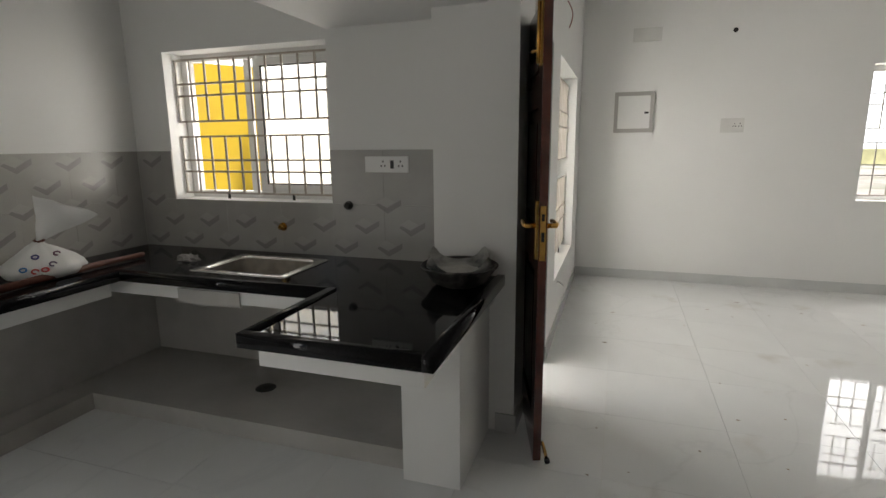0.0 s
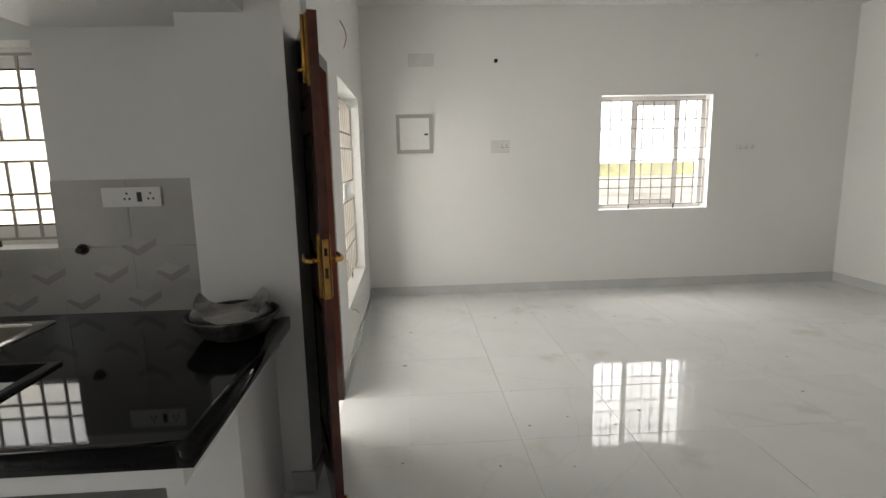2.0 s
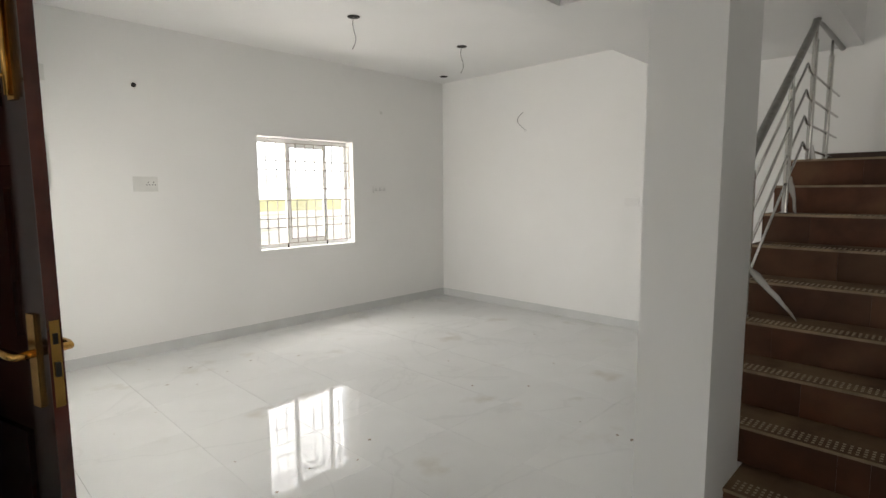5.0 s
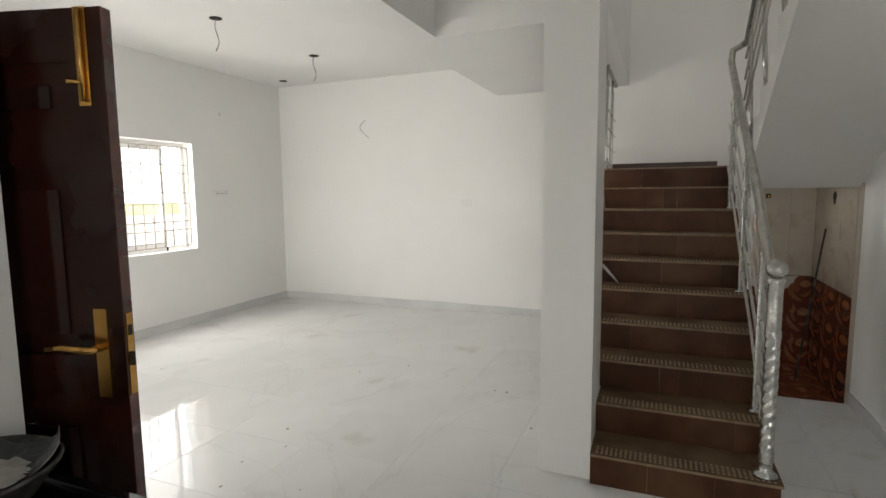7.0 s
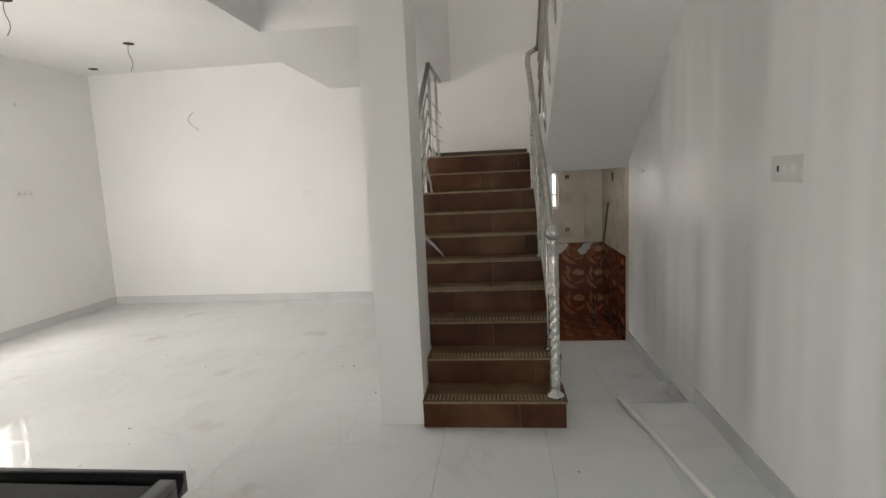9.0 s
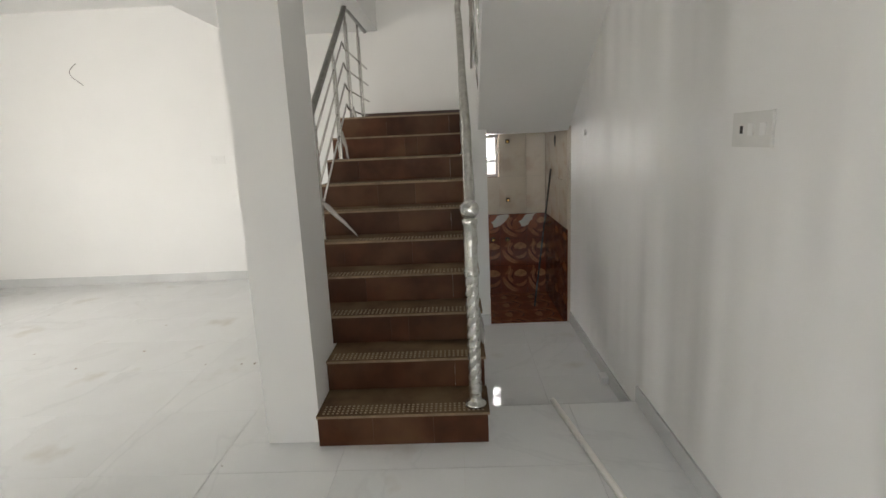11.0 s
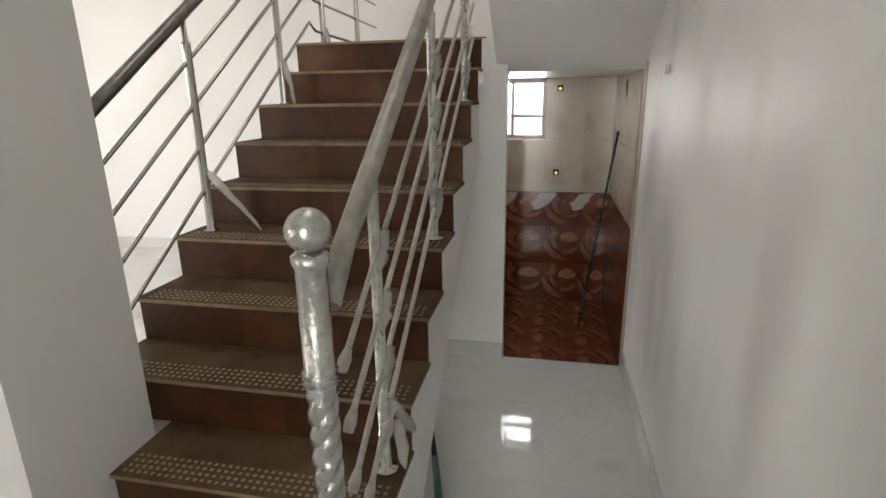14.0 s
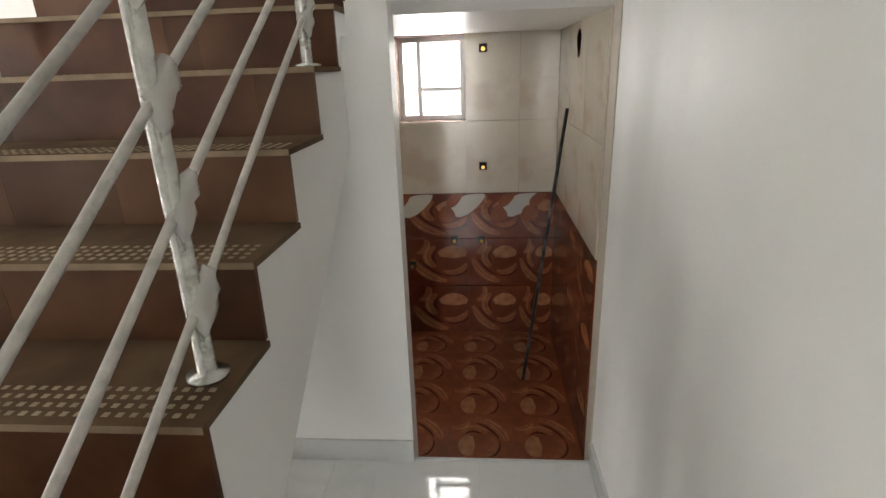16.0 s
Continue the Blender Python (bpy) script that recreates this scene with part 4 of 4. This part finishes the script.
for k, (dy, dz, ink) in enumerate(((-0.085, 0.07, (0.05, 0.2, 0.45)), (-0.04, 0.06, (0.6, 0.06, 0.04)), (0.0, 0.064, (0.5, 0.05, 0.05)), (0.035, 0.085, (0.12, 0.08, 0.15)), (-0.03, 0.12, (0.06, 0.06, 0.2)), (0.06, 0.125, (0.2, 0.1, 0.15)))):
    bm = bmesh.new()
    tube(bm, [(0.014 * math.cos(q), 0, 0.011 * math.sin(q)) for q in [i * 0.7 for i in range(8 if k % 2 else 10)]], 0.004, 6)
    depth = {0.07: 0.165, 0.06: 0.188, 0.064: 0.190, 0.085: 0.168, 0.12: 0.118, 0.125: 0.10}[dz]
    bm.transform(Matrix.Translation(BAG + across * dy + out_way * depth + Vector((0, 0, dz))) @ Matrix.Rotation(math.atan2(0.85, 0.53), 4, "Z") @ Matrix.Rotation(radians(-35), 4, "X"))
    part("print_mark", bm, node_mat("bag_ink", ink, 0.4), bag)
bm = bmesh.new()
tube(bm, [(-0.78, 1.8, COUNTER + 0.022), (-0.815, 2.2, COUNTER + 0.022), (-0.83, 2.50, COUNTER + 0.022), (-0.82, 2.72, COUNTER + 0.022)], [0.021, 0.02, 0.017, 0.014], 8)
one("wooden_stick", bm, RUST, "reddish brown wooden stick on the worktop", "stick")
bm = bmesh.new()
bmesh.ops.create_icosphere(bm, subdivisions=3, radius=1)
for v in bm.verts:
    n0 = noise.noise(v.co * 3)
    v.co = Vector((v.co.x * 0.075 * (1 + 0.5 * n0), v.co.y * 0.045 * (1 + 0.5 * n0), 0.002 + max(-0.02, v.co.z) * 0.03 * (1 + 0.8 * n0))) + Vector((-0.50, 2.74, COUNTER + 0.001))
one("rag", bm, CLOTH, "crumpled grey rag on the worktop", "rag")

# ---- entrance door ----
DW, DH, DT = 0.63, 2.045, 0.036
door = thing("entrance_door", "dark varnished wooden panel door standing open", "door", at=(STRIP + 0.006, 3.24, 0.02))
door.rotation_euler = (0, 0, math.atan2(2.632 - 3.24, 1.571 - 1.403))
# the leaf runs along +x from its hinge; -y is the face towards the kitchen
bm = boxes((0, 0.10, -DT, 0, 0, DH), (DW - 0.11, DW, -DT, 0, 0, DH), (0.10, DW - 0.11, -DT, 0, 0, 0.2), (0.10, DW - 0.11, -DT, 0, 0.92, 1.08), (0.10, DW - 0.11, -DT, 0, DH - 0.14, DH), (0.10, DW - 0.11, -DT, 0, 1.62, 1.72))
part("leaf_frame", bm, WOOD, door)
for u, w in ((0.2, 0.92), (1.08, 1.62), (1.72, DH - 0.14)):
    bm = boxes((0.10, DW - 0.11, -DT + 0.012, -0.012, u, w))
    part("panel_field", bm, WOOD, door)
    bm = boxes((0.15, DW - 0.16, -DT + 0.003, -0.003, u + 0.05, w - 0.05))
    bmesh.ops.bevel(bm, geom=bm.edges[:], offset=0.012, segments=2, affect="EDGES")
    part("raised_panel", bm, PANEL, door)
part("edge_strip", boxes((DW, DW + 0.003, -DT, 0, 0, DH)), WOOD_EDGE, door, "red-brown varnished edge")
part("lock_plate", boxes((DW + 0.003, DW + 0.0055, -DT + 0.006, -0.006, 0.965, 1.205)), BRASS, door, "brass lock plate")
part("latch_bolt", boxes((DW + 0.0055, DW + 0.012, -DT + 0.012, -0.012, 1.05, 1.09), (DW + 0.0055, DW + 0.008, -DT + 0.012, -0.012, 1.14, 1.17)), IRON, door)
for side, y in ((-1, -DT), (1, 0.0)):
    bm = boxes((DW - 0.085, DW - 0.045, min(y, y + side * 0.008), max(y, y + side * 0.008), 0.96, 1.22))
    soften(bm, 0.004)
    plate = part("handle_plate", bm, BRASS, door, "brass handle plate")
    bm = bmesh.new()
    tube(bm, [(DW - 0.065, y + side * 0.008, 1.11), (DW - 0.065, y + side * 0.05, 1.11), (DW - 0.09, y + side * 0.055, 1.112), (DW - 0.15, y + side * 0.052, 1.118), (DW - 0.20, y + side * 0.050, 1.112)], [0.012, 0.011, 0.011, 0.009, 0.010], 10)
    part("lever", bm, BRASS, plate)
bm = boxes((DW - 0.075, DW - 0.04, -DT - 0.006, -DT, DH - 0.26, DH - 0.0))
bolt = part("tower_bolt", bm, BRASS, door, "brass tower bolt")
bm = bmesh.new()
tube(bm, [(DW - 0.057, -DT - 0.013, DH - 0.25), (DW - 0.057, -DT - 0.013, DH - 0.005)], 0.007, 10)
tube(bm, [(DW - 0.057, -DT - 0.013, DH - 0.20), (DW - 0.085, -DT - 0.035, DH - 0.20)], 0.006, 8)
part("bolt_rod", bm, BRASS, bolt)
for z in (0.25, 0.8, 1.35, 1.9):
    bm = bmesh.new()
    tube(bm, [(-0.004, 0.006, z - 0.05), (-0.004, 0.006, z + 0.05)], 0.008, 8)
    part("hinge", bm, IRON, door)
bm = bmesh.new()
tube(bm, [(DW - 0.03, 0.008, 0.08), (DW - 0.02, 0.018, 0.05), (DW - 0.012, 0.03, 0.0)], 0.008, 8)
stopper = part("door_stopper", bm, BRASS, door, "brass door stopper with black foot")
bm = bmesh.new()
tube(bm, [(DW - 0.012, 0.03, 0.002), (DW - 0.008, 0.035, -0.019)], 0.013, 10)
part("rubber_foot", bm, BLACK, stopper)
dframe = one("door_1", boxes((WEST - 0.12, WEST + 0.004, DOORWAY[0] + 0.001, DOORWAY[0] + 0.06, 0, 2.099), (WEST - 0.12, WEST + 0.004, DOORWAY[1] - 0.06, DOORWAY[1] - 0.001, 0, 2.099), (WEST - 0.12, WEST + 0.004, DOORWAY[0] + 0.06, DOORWAY[1] - 0.06, 2.03, 2.099)), WOOD, "dark wooden door frame of the entrance", "door frame", kind=s)

# ---- railings ----


def line_z(x):
    """Height of the line through the tread edges."""
    return 5 * RISE + (x - R5) * RISE / GO


RY = 0.695
rail = thing("stair_railing", "steel stair railing still wrapped in clear film", "railing")
bm = bmesh.new()
NX, NY = 3.345, 0.70
prof = [(0.055, 0), (0.055, 0.012), (0.045, 0.02), (0.03, 0.03), (0.03, 0.07), (0.036, 0.08), (0.03, 0.09), (0.036, 0.10), (0.03, 0.11), (0.036, 0.12), (0.03, 0.13)]
prof += [(0.032, 0.13 + 0.01 * k) for k in range(1, 55)]
prof += [(0.032, 0.68), (0.032, 0.684), (0.0385, 0.689), (0.032, 0.694), (0.0385, 0.702), (0.032, 0.707), (0.0385, 0.715), (0.032, 0.72), (0.033, 0.94), (0.038, 0.95), (0.038, 0.965), (0.026, 0.975)]
lathe(bm, prof, 36, (NX, NY, RISE), twist=(0.14, 0.67, 38))
newel = part("newel_post", bm, DULL, rail, "twisted steel newel post with film")
bm = bmesh.new()
bmesh.ops.create_uvsphere(bm, u_segments=24, v_segments=16, radius=0.046)
for v in bm.verts:
    v.co += Vector((NX, NY, 1.19))
for f in bm.faces:
    f.smooth = True
part("ball_finial", bm, DULL, newel)


def hand_z(x):
    return line_z(x) + 0.85


pts = [(3.385, NY - 0.012, hand_z(3.385) - 0.065), (3.49, NY - 0.01, hand_z(3.49) - 0.04), (4.1, RY - 0.012, hand_z(4.1) - 0.008)] + [(x, RY - 0.006, hand_z(x)) for x in (4.8, 5.45)] + [(5.56, RY, hand_z(5.52) + 0.06), (5.60, RY - 0.01, 2.70), (5.60, 0.615, 2.74)]
bm = bmesh.new()
tube(bm, pts, 0.026, 14)
part("handrail", bm, RAIL_WRAP, rail, "filmed round handrail")
for k, n in enumerate((2, 5, 8)):
    x = riser_x(n) + (0.16 if n == 2 else 0.125)
    z = n * RISE
    bm = bmesh.new()
    lathe(bm, [(0.038, 0), (0.038, 0.008), (0.017, 0.012), (0.017, hand_z(x) - z - 0.10), (0.02, hand_z(x) - z - 0.09), (0.013, hand_z(x) - z - 0.08), (0.011, hand_z(x) - z - 0.01)], 14, (x, RY, z))
    part("baluster", bm, DULL, rail)
    for q in range(4):
        bm = bmesh.new()
        mid = Vector((x + 0.004, RY - 0.016, hand_z(x) - 0.275 - 0.173 * q))
        pts = [mid + Vector((0.03 - 0.055 * f, -0.006 + 0.012 * math.sin(3 * f), 0.055 - 0.11 * f)) for f in [j / 7 for j in range(8)]]
        tube(bm, pts, [0.011, 0.017, 0.022, 0.019, 0.023, 0.02, 0.012, 0.003], 10)
        for v in bm.verts:
            v.co += noise.noise_vector(v.co * 38) * 0.011
        part("film_wrap", bm, FILM, rail, "loose crumpled plastic film")
for q in range(4):
    bm = bmesh.new()
    x0 = (3.445, 3.455, 3.455, 3.55)[q]
    off = 0.275 + 0.173 * q
    pts = [(x, RY - 0.006, hand_z(x) - off + 0.003 * math.sin(37 * x)) for x in [x0 + (5.52 - x0) * j / 14 for j in range(15)]]
    tube(bm, pts, 0.0085, 8)
    for v in bm.verts:
        v.co += noise.noise_vector(v.co * 45) * 0.0022
    part("slant_rod", bm, FILM_ROD, rail)
    bm = bmesh.new()
    p = Vector(pts[0])
    tube(bm, [p + Vector((0.03, 0, 0.02)), p + Vector((0.005, 0, 0.004)), p - Vector((0.015, 0, 0.012))], [0.010, 0.016, 0.013], 9)
    part("end_cap", bm, FILM_ROD, rail)
for x0, z0, dx, dz in ((3.74, 0.56, 0.10, -0.16), (3.75, 0.51, -0.03, -0.15)):
    bm = bmesh.new()
    pts = [(x0 + dx * f, RY - 0.03 - 0.03 * f, z0 + dz * f) for f in [j / 5 for j in range(6)]]
    tube(bm, pts, [0.01, 0.02, 0.018, 0.02, 0.014, 0.004], 8)
    for v in bm.verts:
        v.co += noise.noise_vector(v.co * 25) * 0.01
    part("film_tail", bm, FILM, rail, "torn strip of plastic film")

LY = 1.70
LOWER = 0.04
rail2 = thing("stair_railing", "bare steel stair railing beside the hall", "railing")
pts = [(x, LY, hand_z(x) - LOWER) for x in (3.60, 4.1, 4.8, 5.5, 5.75)] + [(5.85, LY, hand_z(5.8) + 0.06 - LOWER), (6.0, LY, hand_z(5.8) + 0.05 - LOWER), (EAST, LY, hand_z(5.8) + 0.04 - LOWER)]
bm = bmesh.new()
tube(bm, pts, 0.024, 14)
part("handrail", bm, HANDRAIL, rail2, "dark filmed handrail")
for n, x in ((5, 4.44), (8, 5.215), (10, 5.82), (10, 6.45)):
    z = n * RISE
    top_z = min(hand_z(x), hand_z(5.8)) + 0.01 - LOWER
    bm = bmesh.new()
    lathe(bm, [(0.03, 0), (0.03, 0.006), (0.018, 0.01), (0.018, top_z - z - 0.13), (0.02, top_z - z - 0.12), (0.011, top_z - z - 0.11), (0.010, top_z - z)], 14, (x, LY, z))
    part("baluster", bm, STEEL, rail2)
for q in range(4):
    off = 0.175 + LOWER + 0.173 * q
    bm = bmesh.new()
    z_end = hand_z(5.62) - off - 0.06
    tube(bm, [(3.62, LY, hand_z(3.62) - off), (5.62, LY, hand_z(5.62) - off), (5.70, LY, z_end + 0.02), (6.9, LY, z_end)], 0.0085, 8)
    part("slant_rod", bm, STEEL, rail2)
for x0, z0, n in ((4.445, 1.14, 0), (5.22, 1.64, 1), (5.82, 1.87, 2)):
    bm = bmesh.new()
    pts = [(x0 + 0.006, LY - 0.012 - 0.18 * f * (n == 0) - 0.05 * f, z0 - 0.25 * f) for f in [j / 7 for j in range(8)]]
    tube(bm, pts, [0.012, 0.019, 0.018, 0.013, 0.011, 0.010, 0.008, 0.004], 8)
    for v in bm.verts:
        v.co += noise.noise_vector(v.co * 25) * 0.012
        v.co.z = max(v.co.z, 0.88)
    part("film_tail", bm, FILM, rail2, "torn plastic film round the post")
bm = bmesh.new()
bmesh.ops.create_icosphere(bm, subdivisions=3, radius=0.035, matrix=Matrix.Translation((3.84, 1.66, 0.545)))
for v in bm.verts:
    v.co += noise.noise_vector(v.co * 22) * 0.03
    v.co.z = max(v.co.z, 3 * RISE + 0.001)
one("film_scrap", bm, FILM, "crumpled scrap of clear film on the tread", "plastic film")

rail3 = thing("upper_railing", "steel railing of the upper stair flight", "railing")


def up_z(x):
    return 1.75 + RISE + (UPX - x) * RISE / GO


bm = bmesh.new()
tube(bm, [(5.60, 0.612, 2.74), (5.56, 0.585, 2.76)] + [(x, 0.585, up_z(x) + 0.86) for x in (5.5, 5.1, 4.7, 4.3)], 0.026, 12)
part("handrail", bm, HANDRAIL, rail3)
for x in (5.42, 4.92, 4.42):
    bm = bmesh.new()
    z = 1.75 + RISE * (1 + math.floor((UPX - x) / GO))
    tube(bm, [(x, 0.535, z), (x, 0.555, z + 0.2), (x, 0.585, up_z(x) + 0.85)], 0.016, 10)
    part("baluster", bm, STEEL, rail3)
for q in range(4):
    bm = bmesh.new()
    tube(bm, [(5.52, 0.595, up_z(5.52) + 0.68 - 0.165 * q), (4.2, 0.595, up_z(4.2) + 0.68 - 0.165 * q)], 0.009, 8)
    part("slant_rod", bm, FILM_ROD, rail3)

# ---- loose things on the floor ----
bm = bmesh.new()
tube(bm, [(3.665, 0.247, 0.016), (2.725, 0.097, 0.016), (2.0, -0.02, 0.016)], 0.016, 10)
one("plastic_pipe", bm, PIPE, "long white plastic pipe lying on the floor", "pipe")
bm = bmesh.new()
tube(bm, [(4.10, 0.614, LOW + 0.016), (4.115, 0.619, LOW + 0.018), (4.40, 0.70, LOW + 0.018)], [0.010, 0.018, 0.015], 10)
hose = one("broom_handle", bm, GREEN, "dark green broom handle lying on the passage floor", "broom")
bm = bmesh.new()
tube(bm, [(4.40, 0.70, LOW + 0.018), (4.70, 0.79, LOW + 0.018)], 0.0125, 8)
part("grip", bm, BLACK, hose, "black grip")
bm = bmesh.new()
tube(bm, [(6.15, -0.012, -0.22), (6.272, -0.206, 1.192)], 0.0085, 8)
one("iron_rod", bm, IRON, "black iron rod leaning in the bathroom corner", "rod")

rnd = random.Random(4)
bm = bmesh.new()
for k in range(70):
    x, y = rnd.uniform(1.6, 6.7), rnd.uniform(0.0, 6.2)
    if (x > 3.1 and y < 1.75) or y < 0.1:
        continue
    r, a = rnd.uniform(0.004, 0.014), rnd.uniform(0, 3.1)
    q = [bm.verts.new((x + r * s1 * math.cos(a + p) * rnd.uniform(0.6, 1.6), y + r * math.sin(a + p), 0.0003 + rnd.uniform(0, 0.002))) for p, s1 in ((0, 1.5), (1.4, 0.8), (2.8, 1.4), (4.4, 0.7))]
    bm.faces.new(q)
bmesh.ops.solidify(bm, geom=bm.faces[:], thickness=0.001)
one("floor_litter", bm, LITTER, "crumbs of plaster and dirt on the floor", "litter", kind="stuff")
box_cap = boxes((4.18, 4.26, SOUTH + 0.013, SOUTH + 0.06, LOW, LOW + 0.05))
soften(box_cap, 0.004)
one("white_block", box_cap, WHITE, "small white block against the skirting", "box")

# ---- outside ----
one("ground", boxes((-400, 400, -400, 400, -0.55, -0.36)), GROUND, "dry sandy ground reaching the horizon", "ground", kind=s)
one("porch", boxes((-6, 1.17, 3.24, 12, -0.36, -0.06)), UNDER, "grey cement porch floor", "porch", kind=s)
bm = bmesh.new()
prism(bm, [(-4.5, -0.36), (0.3, -0.36), (0.3, 2.0), (-0.9, 2.2), (-4.5, 2.6)], 5.3, 5.5)
one("yellow_parapet", bm, YELLOW, "bright yellow painted masonry wall outside", "wall", kind=s)


FIELD = node_mat("dry_grass", (0.62, 0.60, 0.34), 0.9, vary=0.3, scale=0.5)
one("far_field", boxes((-40, 60, 48, 52, -0.36, 0.75)), FIELD, "far sunlit yellow-green field edge", "field", kind="stuff")


def tree(x, y, h, seed):
    rnd = random.Random(seed)
    t = thing("tree", "green leafy tree outside the window", "tree", "trees outside")
    bm = bmesh.new()
    tube(bm, [(x, y, -0.4), (x + 0.1, y, h * 0.3), (x + 0.2, y + 0.1, h * 0.6)], [0.16, 0.11, 0.05], 8)
    for k in range(5):
        a = k * 1.3
        tube(bm, [(x + 0.1, y, h * (0.3 + 0.05 * k)), (x + 0.1 + 0.8 * math.cos(a), y + 0.8 * math.sin(a), h * (0.5 + 0.06 * k))], [0.06, 0.02], 6)
    part("trunk", bm, TRUNK, t)
    bm = bmesh.new()
    for k in range(900):
        a, b, r = rnd.uniform(0, 6.28), rnd.uniform(-0.6, 1.0), rnd.uniform(0.4, 1.0) ** 0.5
        c = Vector((x + 1.5 * r * math.cos(a) * (1 - 0.3 * abs(b)), y + 1.5 * r * math.sin(a) * (1 - 0.3 * abs(b)), h * 0.68 + h * 0.3 * b * r))
        c += noise.noise_vector(c * 0.8) * 0.5
        d = Vector((rnd.uniform(-1, 1), rnd.uniform(-1, 1), rnd.uniform(-0.6, 0.6))).normalized() * rnd.uniform(0.08, 0.2)
        e = d.orthogonal() * 0.5
        bm.faces.new([bm.verts.new(c - d), bm.verts.new(c + e), bm.verts.new(c + d), bm.verts.new(c - e)])
    part("crown", bm, LEAF, t)


for k, (x, y, h) in enumerate(((4.6, 30, 1.4), (11.5, 32, 1.5))):
    tree(x, y, h, k)
HAZE = bpy.data.materials.new("bright_haze")
HAZE.use_nodes = True
HAZE.node_tree.nodes["Principled BSDF"].inputs["Base Color"].default_value = (0.8, 0.82, 0.85, 1)
HAZE.node_tree.nodes["Principled BSDF"].inputs["Emission Color"].default_value = (0.95, 0.98, 1.0, 1)
HAZE.node_tree.nodes["Principled BSDF"].inputs["Emission Strength"].default_value = 1.5
one("backdrop_north", boxes((-70, 90, 70, 70.2, -0.4, 40)), HAZE, "bright hazy sky in the distance", "sky", kind=s)
one("backdrop_east", boxes((60, 60.2, -60, 60, -0.4, 40)), HAZE, "bright hazy sky in the distance", "sky", kind=s)

# ---- floor tiles ----
lay(floor, KW, EAST, 1.38, NORTH, 1.85, 3.21, 0.61, 0.61, -0.001, FLOOR, "floor_tile")
lay(floor, KW, DROP - 0.005, SOUTH, 1.38, 1.85, 3.21, 0.61, 0.61, -0.001, FLOOR, "floor_tile")
lay(passage, DROP + 0.005, BATH, SOUTH, STAIR_L, 4.94, 0.22, 0.6, 0.6, LOW, FLOOR, "floor_tile")
